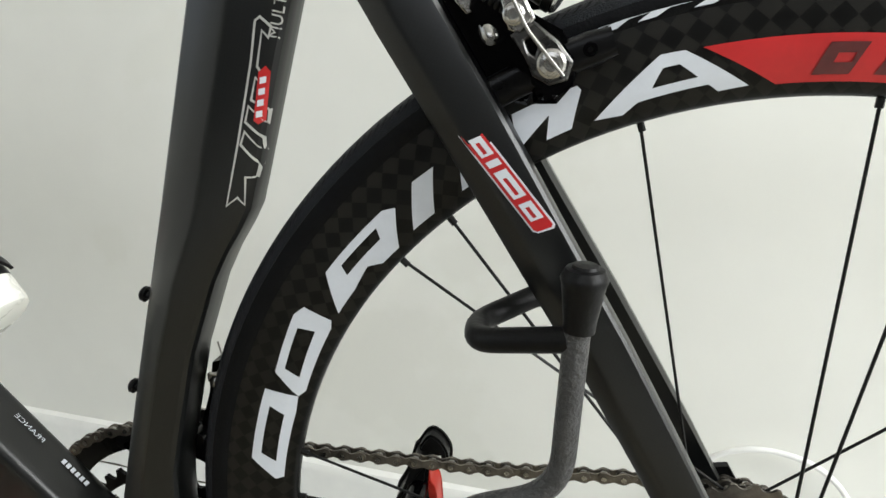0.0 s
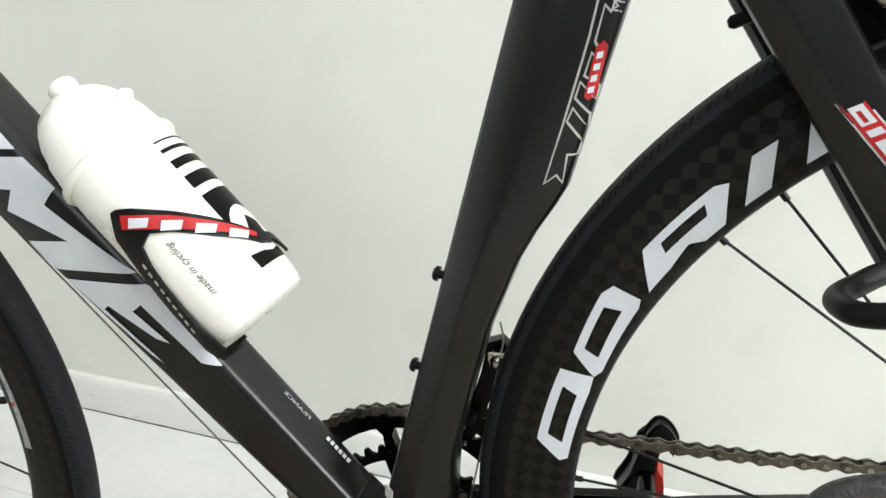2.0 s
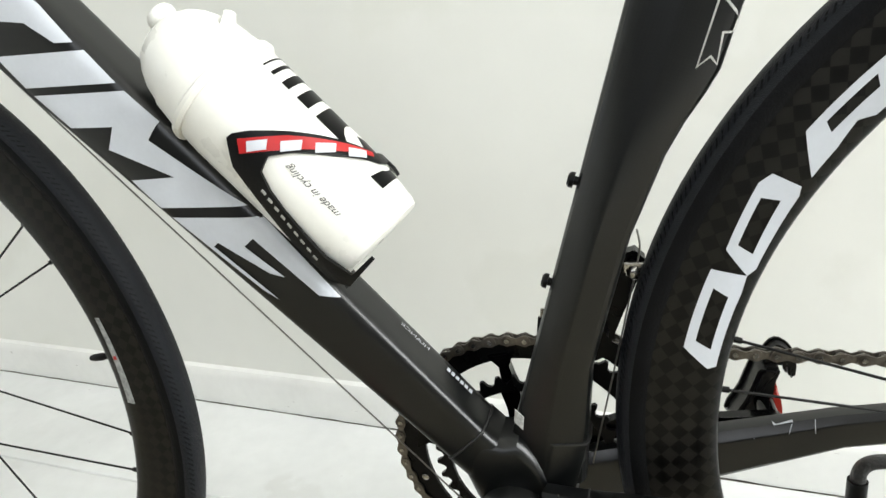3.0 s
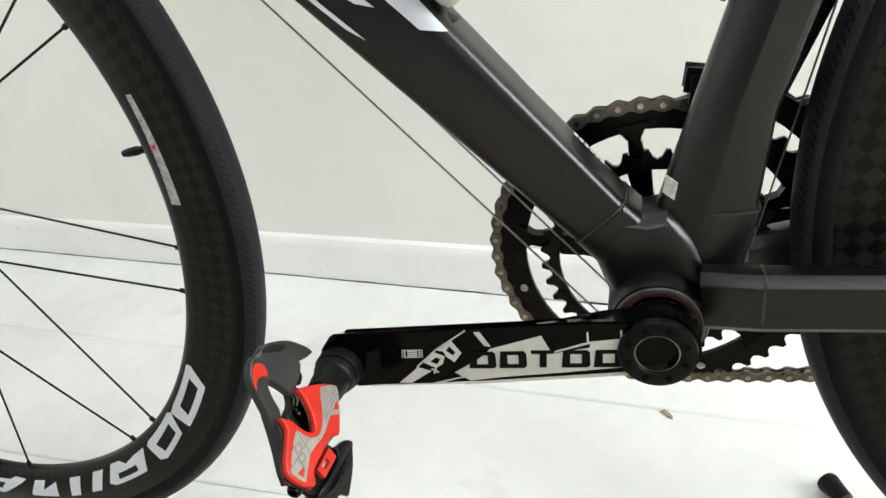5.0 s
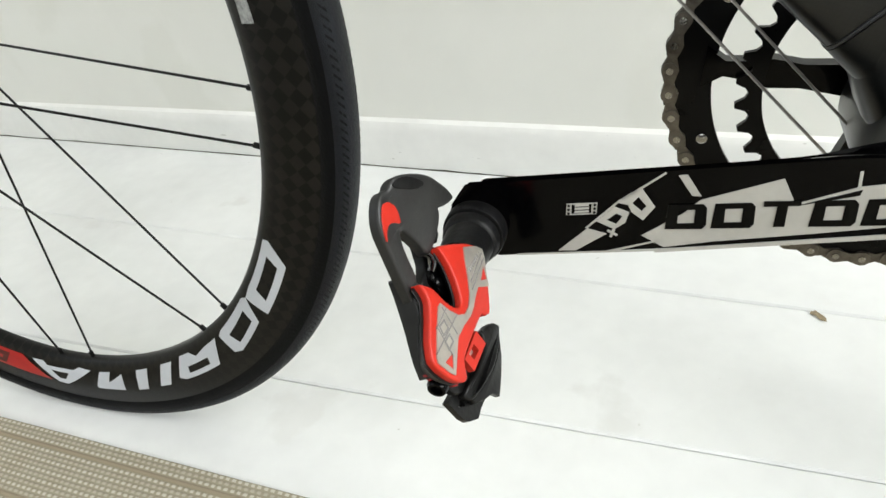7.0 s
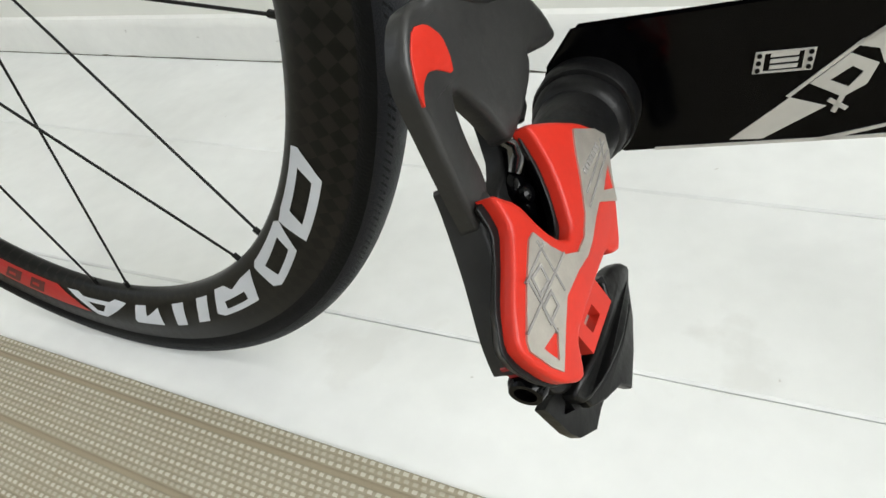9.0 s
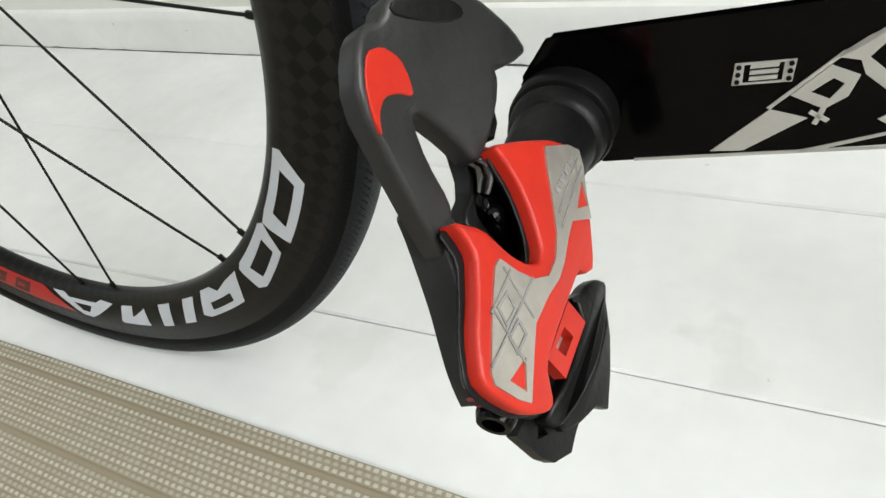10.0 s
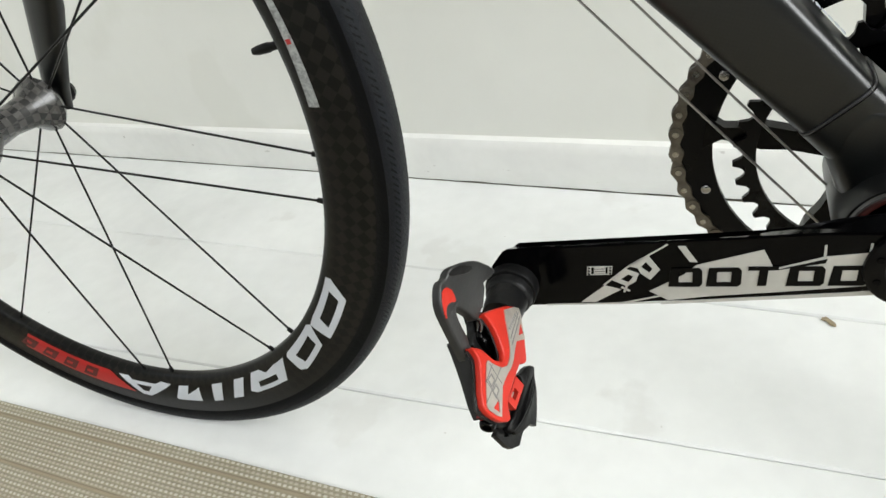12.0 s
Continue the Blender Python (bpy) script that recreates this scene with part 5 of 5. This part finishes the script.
def hanging_pedal():
    """The pedal of the far crank, seen from its flank: black body, hooked toe loop, red cover on its front."""
    p = empty("pedal", "", "")
    p.parent = bike
    p["label"] = "black and red clipless racing pedal"
    for name, outline, y0, y1, mat, label, bev in (
            ("body", [(0.1528, 0.2477), (0.1521, 0.2608), (0.1627, 0.2791), (0.1654, 0.2883), (0.1725, 0.3100), (0.1846, 0.3096), (0.1882, 0.3079), (0.1838, 0.2955), (0.1828, 0.2829), (0.1823, 0.2792), (0.1847, 0.2574), (0.1854, 0.2386), (0.1533, 0.2362)], 0.1284, 0.1554, BLKPL, "black composite body", 0.003),
            ("toe_loop", [(0.1725, 0.3100), (0.1812, 0.3242), (0.1860, 0.3266), (0.1924, 0.3228), (0.1961, 0.3178), (0.2000, 0.3101), (0.1992, 0.2969), (0.1943, 0.2976), (0.1934, 0.3090), (0.1882, 0.3079), (0.1847, 0.3087)], 0.1357, 0.1492, BLKPL, "black hooked toe loop", 0.002),
            ("red_cover", [(0.1838, 0.2955), (0.1849, 0.2955), (0.1853, 0.2848), (0.1899, 0.2793), (0.1912, 0.2503), (0.1891, 0.2389), (0.1854, 0.2386), (0.1823, 0.2792)], 0.1314, 0.1524, PEDRED, "red platform cover", 0.0006)):
        bm = bmesh.new()
        prism(bm, [soft(outline)], plane((0, y1, 0), X, Z), y1 - y0)
        bevel_all(bm, bev)
        part(name, bm, mat, p, label)
    bm = bmesh.new()
    rod(bm, V((0.1745, 0.064, 0.2830)), V((0.1760, 0.1330, 0.2800)), 0.0075, 20)
    part("axle", bm, GLOSS, p)
    return p


hanging_pedal()

# ---- rear brake ----
brake = empty("rear_brake", "", "")
brake.parent = bike
brake["label"] = "black rear rim brake caliper with steel fittings"
bm = bmesh.new()
prism(bm, [mm([(246, 664), (262, 661), (270, 649), (284, 641), (291, 631), (289, 621), (283, 614), (276, 614), (275, 622), (264, 630), (252, 640), (244, 652)])], plane((0, -0.0235, 0), X, Z), 0.011)
bevel_all(bm, 0.0025)
part("caliper_arm", bm, GLOSS, brake, "gloss black caliper arm")
bm = bmesh.new()
prism(bm, [mm([(252, 690), (262, 692), (270, 676), (278, 664), (276, 655), (266, 655), (256, 668)])], plane((0, -0.004, 0), X, Z), 0.022)
bevel_all(bm, 0.003)
part("caliper_arm", bm, GLOSS, brake, "gloss black upper caliper arm")
bm = bmesh.new()
prism(bm, [mm([(240.5, 656), (250, 668), (254, 664), (252, 655), (246, 650)])], plane((0, -0.030, 0), X, Z), 0.004)
bevel_all(bm, 0.0006, 1)
part("steel_plate", bm, STEEL, brake, "polished steel plate")
for k in range(4):
    bm = bmesh.new()
    lathe(bm, [(0, 0.0052), (0.0008, 0.0060), (0.0018, 0.0060), (0.0026, 0.0052)], V((0.2535 + k * 0.0024, -0.030, 0.6590 - k * 0.0016)), V((0.83, 0, -0.55)), 18)
    part("spring_coil", bm, BLKPL, brake)
bm = bmesh.new()
lathe(bm, [(0, 0.002), (0, 0.0085), (0.010, 0.0085), (0.0105, 0.0095), (0.0135, 0.0095), (0.0145, 0.0080), (0.0145, 0.002)], V((0.2720, -0.028, 0.6650)), V((0.80, -0.1, -0.5)), 28)
part("pivot_barrel", bm, BLACK, brake, "black pivot barrel")
bm = bmesh.new()
lathe(bm, [(0, 0.0001), (0, 0.0082), (0.0010, 0.0090), (0.0022, 0.0078), (0.0022, 0.0001)], V((0.2838, -0.0295, 0.6577)), V((0.80, -0.1, -0.5)), 28)
part("steel_washer", bm, STEEL, brake, "steel washer")
bm = bmesh.new()
prism(bm, [mm([(261, 655.5), (269, 658), (274, 648), (268.5, 642), (264, 644)])], plane((0, -0.0365, 0), X, Z), 0.0030)
bevel_all(bm, 0.0006, 1)
part("clamp_plate", bm, STEEL, brake, "bright steel clamp plate")
bm = bmesh.new()
prism(bm, [mm([(265, 641), (274, 646), (284, 638), (290, 630), (288, 623), (281, 621), (274, 625), (270, 633)]), mm([(270, 639), (272, 634), (275, 632), (276, 636), (273, 641)])], plane((0, -0.0350, 0), X, Z), 0.0030)
bevel_all(bm, 0.0007, 1)
part("quick_release_lever", bm, surface("dark_steel", (0.09, 0.088, 0.085), 0.28, 1.0, vary=0.2, scale=200), brake, "dark steel release lever")
for c, r in (((0.2660, -0.0395, 0.6495), 0.0046), ((0.2818, -0.0380, 0.6295), 0.0062)):
    bm = bmesh.new()
    lathe(bm, [(0, 0.0015), (0, r), (0.0020, r), (0.0026, r * 0.82), (0.0040, r * 0.78), (0.0044, r * 0.5), (0.0028, r * 0.42), (0.0028, 0.0002)], V(c), -Y, 24)
    part("anchor_bolt", bm, STEEL, brake, "steel socket bolt")
bm = bmesh.new()
sweep(bm, rounded([(0.2560, -0.0400, 0.6900), (0.2635, -0.0440, 0.6600), (0.2720, -0.0440, 0.6430), (0.2870, -0.0445, 0.6245)], 0.004), 0.0008, 8)
part("brake_wire", bm, INNER, brake, "bare brake wire")
bm = bmesh.new()
prism(bm, [mm([(226, 668), (248, 664), (262, 640), (276, 622), (270, 612), (250, 616), (232, 630), (222, 648)])], plane((0, -0.0170, 0), X, Z), 0.006)
bevel_all(bm, 0.0015)
part("caliper_back", bm, GLOSS, brake, "gloss black back of the caliper")
# brake shoe along the rim
bm = bmesh.new()
pts = []
for i in range(9):
    a = radians(121 - i * 1.7)
    pts.append((a, 0.3150))
loft(bm, [oval(REAR + V((r * math.cos(a), -0.0205, r * math.sin(a))), (math.cos(a), 0, math.sin(a)), Y, 0.0076 if 0 < i < 8 else 0.0062, 0.0065, 3.6, 20) for i, (a, r) in enumerate(pts)])
shoe = part("brake_shoe", bm, BLACK, brake, "black brake shoe beside the rim")
bm = bmesh.new()
c = REAR + V((0.3150 * math.cos(radians(109.3)), -0.0266, 0.3150 * math.sin(radians(109.3))))
lathe(bm, [(0, 0.0032), (0.0012, 0.0030), (0.0012, 0.0014), (0, 0.0012)], c, -Y, 16)
part("pad_screw", bm, GLOSS, shoe)
bm = bmesh.new()
lathe(bm, [(0, 0.002), (0, 0.0042), (0.006, 0.0042), (0.008, 0.003), (0.008, 0.001)], V((0.2535, -0.0300, 0.6450)), V((0.4, -0.6, -0.75)), 16)
part("pivot_nut", bm, STEEL, brake, "small steel nut")
bm = bmesh.new()
lathe(bm, [(0, 0.001), (0, 0.0035), (0.010, 0.0035), (0.012, 0.002)], V((0.212, 0.012, 0.638)), V((-0.9, 0.0, -0.3)), 14)
part("brake_stud", bm, BLACK, brake)

# white marks on the side wall of the rear tyre
def tyre_print(loops):
    def fn(t, r):
        a = t / 0.322
        w = 0.0112 + (r - 0.3200) * 0.1 - max(0, r - 0.3240) * 0.55
        return REAR + V((r * math.cos(a), -w - 0.0006, r * math.sin(a)))
    return part("white_mark", sheet([[(radians(a) * 0.322, r / 1000) for a, r in l] for l in loops], fn), WHITE, rear_wheel)


for a in (111.5, 108.4, 105.3, 101.0, 97.9, 94.0, 90.6, 87.0):
    tyre_print([[(a, 319.2), (a - 1.5, 319.2), (a - 2.6, 321.6), (a - 4.2, 321.8), (a - 5.0, 325.0), (a - 3.0, 326.0)]])

# ---- bottle cage (bolted to the down tube) and bottle ----
BU = V((-0.655, 0, 0.756)).normalized()
BN = V((BU.z, 0, -BU.x))
B0 = V((-0.0785, 0, 0.4645))


def round_bottle(u, phi, r):
    """A point round the bottle: u up its axis, phi degrees from the near side towards its top."""
    p = radians(phi)
    return B0 + BU * u + (-Y * math.cos(p) + BN * math.sin(p)) * r


def cage_band(name, loops, r, thick, mat, label=""):
    bm = sheet([[(u / 1000, p / 1000) for u, p in l] for l in loops], lambda u, p: round_bottle(u, p * 1000, r), 0.006)
    fs = bm.faces[:]
    ret = bmesh.ops.extrude_face_region(bm, geom=fs)
    for v in [g for g in ret["geom"] if isinstance(g, bmesh.types.BMVert)]:
        ax = B0 + BU * (v.co - B0).dot(BU)
        v.co += (v.co - ax).normalized() * thick
    return part(name, bm, mat, bike if name == "bottle_cage" else cage, label)


cage = None
cage = cage_band("bottle_cage", [[(105, 2), (104, 8), (98, 19), (82, 41), (60, 68), (40, 92), (28, 112), (22, 128), (29, 128), (38, 108), (31, 100), (33.4, 88), (53.4, 55), (71.2, 31), (80, 15), (77, 1), (66, -6), (53, -10.4), (34, -14), (16, -16), (-3, -9), (-3.5, 16), (-6, 16), (-7, -20), (6, -36), (22, -36), (38, -34), (67, -24), (92, -15)]], 0.0398, 0.0022, BLKPL, "black carbon bottle cage with a red band")
cage_band("red_band", [[(99.6, 8), (80.2, 38), (60, 63.5), (41, 88), (38.5, 84.5), (54, 59), (73, 32), (93, 0)]], 0.0422, 0.0004, RED, "red band of the cage")
for k in range(4):
    u0, p0 = 92.5 - k * 14.2, 10.5 + k * 18.8
    l = [(u0, p0), (u0 - 4.6, p0 + 7.4), (u0 - 7.0, p0 + 10.5), (u0 - 11.8, p0 + 6.4), (u0 - 9.0, p0 + 2.2), (u0 - 5.0, p0 - 4)]
    cage_band("white_bar", [[(u0 + 2.0, p0 + 1.6), (u0 - 6.0, p0 + 14.4), (u0 - 9.6, p0 + 8.0), (u0 - 2.2, p0 - 4.6)]], 0.0427, 0.0003, WHITE)
for k in range(9):
    cage_band("white_tick", [[(70 - k * 6, -9.0 - k * 1.7), (66.5 - k * 6, -9.6 - k * 1.7), (66.5 - k * 6, -12.2 - k * 1.7), (70 - k * 6, -11.6 - k * 1.7)]], 0.0422, 0.0003, SILVER)
bm = bmesh.new()
loft(bm, [oval(B0 + BU * u - BN * d, BN, Y, 0.0045, w, 2.5, 20) for u, d, w in ((-0.006, 0.040, 0.012), (0.02, 0.0445, 0.015), (0.10, 0.0445, 0.014), (0.125, 0.0445, 0.010))])
part("cage_spine", bm, BLKPL, cage)

bottle = empty("water_bottle", "white plastic sports bottle with black stripes, in the cage", "bottle", at=B0)
Bi = Matrix.Translation(-B0)


def bottle_part(name, bm, mat, label="", parent=None):
    bm.transform(Bi)
    return part(name, bm, mat, parent or bottle, label)


bm = bmesh.new()
lathe(bm, [(0.0, 0.0001), (0.0, 0.0320), (0.0015, 0.0345), (0.005, 0.0358), (0.018, 0.0374), (0.034, 0.0386), (0.055, 0.0392), (0.120, 0.0394), (0.132, 0.0388), (0.136, 0.0380), (0.136, 0.030)], B0, BU, 64)
body = bottle_part("body", bm, BOTTLE, "white plastic bottle body")
bm = bmesh.new()
lathe(bm, [(0.134, 0.036), (0.134, 0.0405), (0.136, 0.0418), (0.1385, 0.0414), (0.1405, 0.0386), (0.150, 0.0372), (0.158, 0.0362), (0.160, 0.0350), (0.170, 0.0325), (0.178, 0.0285), (0.184, 0.0240), (0.188, 0.0185), (0.1895, 0.0125), (0.1895, 0.0001)], B0, BU, 64)
lid = bottle_part("lid", bm, BOTTLE, "white screw lid")
bm = bmesh.new()
lathe(bm, [(0.186, 0.0085), (0.190, 0.0088), (0.1925, 0.0082), (0.194, 0.0096), (0.197, 0.0098), (0.1995, 0.0084), (0.2000, 0.0045), (0.198, 0.0001)], B0 + BN * 0.006, BU, 28)
bottle_part("nozzle", bm, BOTTLE, "white drinking nozzle", lid)
bm = bmesh.new()
loft(bm, [oval(B0 + BU * (0.156 + 0.002 * i) + BN * (0.029 + 0.0040 * i), BU, Y, 0.0035 - 0.0003 * i, 0.010 - 0.0015 * i, 2.5, 16) for i in range(4)])
bottle_part("lid_tab", bm, BOTTLE, "", lid)


def bottle_r(u):
    pts = [(0.0, 0.0320), (0.005, 0.0358), (0.018, 0.0374), (0.034, 0.0386), (0.055, 0.0392), (0.120, 0.0394), (0.14, 0.0388)]
    for (a, ra), (b, rb) in zip(pts, pts[1:]):
        if u <= b:
            return ra + (rb - ra) * (u - a) / (b - a)
    return 0.0388


def bottle_print(name, loops, mat, label="", off=0.0003):
    bm = sheet([[(u / 1000, p / 1000) for u, p in l] for l in loops], lambda u, p: round_bottle(u, p * 1000, bottle_r(u) + off), 0.005)
    return bottle_part(name, bm, mat, label, body)


for u0, u1 in ((123.4, 122.2), (117, 114.2), (108, 101.8), (95.4, 85.6), (79.4, 44)):
    bottle_print("black_stripe", [[(u0, 72), (u0 + 1.5, 100), (u0 + 1.5, 130), (u1 + 1.5, 130), (u1 + 1.5, 100), (u1, 72)]], BLACKPAINT, "black stripe round the bottle")
bottle_print("black_stripe", [[(31, 68), (28, 100), (28, 130), (20.5, 130), (20.5, 100), (20.5, 69)]], BLACKPAINT, "black stripe round the bottle")
bottle_print("white_disc", [[(46 + 19 * math.cos(radians(t)), 98 + 25 * math.sin(radians(t))) for t in range(0, 360, 20)]], BOTTLE, "white disc in the stripes", 0.0006)
bottle_print("dark_mark", [[(56, 98), (50, 112), (40, 110), (38, 96), (46, 88)]], BLACKPAINT, "", 0.0009)
writing("fine_script", "made in cycling", 0.0085, None, surface("grey_ink", (0.05, 0.05, 0.05), 0.5), body, "fine grey script", 0.5, lambda x, y: round_bottle(0.047 + x, 23.0 - y * 1100, bottle_r(0.048 + x) + 0.0004) - B0, 0.80)

# ---- floor stand that holds the rear of the bicycle ----
stand = empty("bicycle_stand", "grey hammered steel floor stand with black rubber hooks", "stand", at=(0.245, -0.076, 0))
Si = Matrix.Translation((-0.245, 0.076, 0))


def stand_part(name, bm, mat, label="", parent=None):
    bm.transform(Si)
    return part(name, bm, mat, parent or stand, label)


bm = bmesh.new()
sweep(bm, rounded([(0.2970, -0.0772, 0.545), (0.2910, -0.0770, 0.4470), (0.2395, -0.0770, 0.4300), (0.2400, -0.0760, 0.3720)], 0.020, 8) + [V((0.2420, -0.0740, 0.20)), V((0.2450, -0.0700, 0.010))], 0.0056, 18)
stand_part("post", bm, HAMMER, "bent grey hammered tube")
bm = bmesh.new()
lathe(bm, [(-0.0160, 0.0050), (-0.0160, 0.0066), (-0.012, 0.0068), (0.004, 0.0090), (0.0065, 0.0098), (0.0082, 0.0092), (0.0108, 0.0078), (0.0112, 0.0056), (0.0124, 0.0050), (0.0128, 0.0002)], V((0.2974, -0.0773, 0.5420)), V((0.06, 0, 1)), 28)
stand_part("rubber_cap", bm, RUBBER, "ribbed black rubber end cap")
bm = bmesh.new()
sweep(bm, rounded([(0.2935, -0.0760, 0.5210), (0.2520, -0.0620, 0.5115), (0.2490, -0.0340, 0.5085), (0.2780, -0.0080, 0.5140), (0.2960, -0.004, 0.5140)], 0.011, 8), 0.0058, 18)
stand_part("stay_hook", bm, RUBBER, "black rubber-covered hook under the stay")
bm = bmesh.new()
sweep(bm, rounded([(0.3400, 0.1130, 0.2500), (0.2425, 0.1130, 0.2400), (0.2420, 0.1130, 0.1700)], 0.014, 8), 0.0056, 16)
stand_part("far_arm", bm, HAMMER, "grey tube arm")
bm = bmesh.new()
sweep(bm, [(0.2422, 0.1130, 0.2230), (0.2420, 0.1130, 0.1600), (0.2080, 0.0050, 0.0105)], 0.0074, 16)
stand_part("far_sleeve", bm, RUBBER, "black rubber sleeve")
bm = bmesh.new()
sweep(bm, [(0.1500, 0.1230, 0.0105), (0.2450, -0.0700, 0.0105), (0.2850, -0.1520, 0.0105)], 0.0055, 16)
stand_part("base_tube", bm, HAMMER, "grey tube on the floor")
for c, d in (((0.1570, 0.1090, 0.0096), (-0.44, 0.90, 0)), ((0.2790, -0.1400, 0.0096), (0.44, -0.90, 0))):
    bm = bmesh.new()
    lathe(bm, [(0, 0.0058), (0, 0.0068), (0.008, 0.0076), (0.020, 0.0094), (0.023, 0.0086), (0.025, 0.005), (0.025, 0.0002)], V(c), V(d), 24)
    stand_part("rubber_foot", bm, RUBBER, "black rubber foot")

# ---- woven rug, dry leaf and white cable ----
RUG_A = math.atan(-0.048)
bm = bmesh.new()
PITCH = 0.0044
rows = 330
prof = []
for i in range(rows):
    y = -i * PITCH
    prof += [(y, 0.0047), (y - PITCH * 0.25, 0.0053), (y - PITCH * 0.5, 0.0055), (y - PITCH * 0.75, 0.0050)]
sec = [(0.0, 0.0), (0.0012, 0.0022)] + prof + [(prof[-1][0] - 0.002, 0.0)]
rings = [[V((x, y, z)) for y, z in sec] for x in (-1.6, 1.1)]
loft(bm, rings)


def rug_material():
    m, t, b = nodes("woven_rug")
    L = t.links.new
    tc = t.nodes.new("ShaderNodeTexCoord")
    sep = t.nodes.new("ShaderNodeSeparateXYZ")
    L(tc.outputs["Object"], sep.inputs[0])

    def math_node(op, a, bval=None, c=None):
        n = t.nodes.new("ShaderNodeMath")
        n.operation = op
        for i, v in enumerate((a, bval, c)):
            if v is None:
                continue
            if isinstance(v, (int, float)):
                n.inputs[i].default_value = v
            else:
                L(v, n.inputs[i])
        return n.outputs[0]

    row = math_node("FLOOR", math_node("DIVIDE", sep.outputs["Y"], PITCH))
    wob = t.nodes.new("ShaderNodeTexNoise")
    wob.inputs["Scale"].default_value = 70
    L(tc.outputs["Object"], wob.inputs["Vector"])
    # short white stitches along each row, shifted row by row
    ph = math_node("ADD", math_node("DIVIDE", sep.outputs["X"], 0.0062), math_node("MULTIPLY", row, 0.37))
    fr = math_node("FRACT", math_node("ADD", ph, math_node("MULTIPLY", wob.outputs["Fac"], 0.5)))
    stitch = math_node("LESS_THAN", fr, 0.58)
    mid = math_node("FRACT", math_node("DIVIDE", sep.outputs["Y"], PITCH))
    inrow = math_node("MULTIPLY", math_node("GREATER_THAN", mid, 0.22), math_node("LESS_THAN", mid, 0.80))
    par = math_node("PINGPONG", row, 1.0)
    # every eleventh row is plain brown
    md = math_node("MODULO", math_node("ADD", math_node("ABSOLUTE", row), 6.0), 11.0)
    plain = math_node("LESS_THAN", md, 9.5)
    white = math_node("MULTIPLY", math_node("MULTIPLY", stitch, inrow), plain)
    base = t.nodes.new("ShaderNodeMix")
    base.data_type = "RGBA"
    base.inputs["A"].default_value, base.inputs["B"].default_value = (0.275, 0.235, 0.165, 1), (0.33, 0.305, 0.235, 1)
    L(math_node("MULTIPLY", plain, wob.outputs["Fac"]), base.inputs["Factor"])
    mix = t.nodes.new("ShaderNodeMix")
    mix.data_type = "RGBA"
    mix.inputs["B"].default_value = (0.54, 0.515, 0.43, 1)
    L(base.outputs["Result"], mix.inputs["A"])
    L(math_node("MULTIPLY", math_node("MULTIPLY", white, math_node("ADD", math_node("MULTIPLY", par, 0.45), 0.4)), 1.0), mix.inputs["Factor"])
    L(mix.outputs["Result"], b.inputs["Base Color"])
    b.inputs["Roughness"].default_value = 0.9
    b.inputs["Specular IOR Level"].default_value = 0.2
    bp = t.nodes.new("ShaderNodeBump")
    bp.inputs["Strength"].default_value, bp.inputs["Distance"].default_value = 0.8, 0.0012
    L(math_node("ADD", white, math_node("MULTIPLY", wob.outputs["Fac"], 0.5)), bp.inputs["Height"])
    L(bp.outputs["Normal"], b.inputs["Normal"])
    return m


rug = part("rug", bm, rug_material(), smooth=False)
rug.matrix_basis = Matrix.Translation((0, -0.0725, 0)) @ Matrix.Rotation(RUG_A, 4, "Z")
tagged(rug, "flat-woven beige and brown striped rug on the floor", "rug")

bm = bmesh.new()
vs = []
for i in range(12):
    a = 2 * math.pi * i / 12
    r = 0.0075 * (1 + 0.25 * math.cos(a * 3)) * (1.0 if abs(math.cos(a)) > 0.5 else 0.5)
    vs.append((r * math.cos(a), 0.55 * r * math.sin(a)))
prism(bm, [vs], Matrix.Translation((0.0185, 0.2125, 0.0004)) @ Matrix.Rotation(radians(-55), 4, "Z"), 0.0007)
for v in bm.verts:
    v.co.z += 0.0025 * abs(noise.noise(v.co * 220))
tagged(part("dry_leaf", bm, LEAF, smooth=False), "small curled dry brown leaf on the floor", "leaf")

bm = bmesh.new()
ring_pts = [(0.405, 0.0035), (0.412, 0.07), (0.432, 0.150), (0.462, 0.190), (0.500, 0.2045), (0.535, 0.2035), (0.566, 0.193), (0.592, 0.170), (0.606, 0.140), (0.618, 0.07), (0.622, 0.0035)]
sweep(bm, rounded([on_wall(x) + out_of * 0.009 + V((0, 0, z)) for x, z in ring_pts], 0.03, 5), 0.0032, 12)
tagged(part("white_cable", bm, CABLEW), "loop of white cable leaning against the wall", "cable")
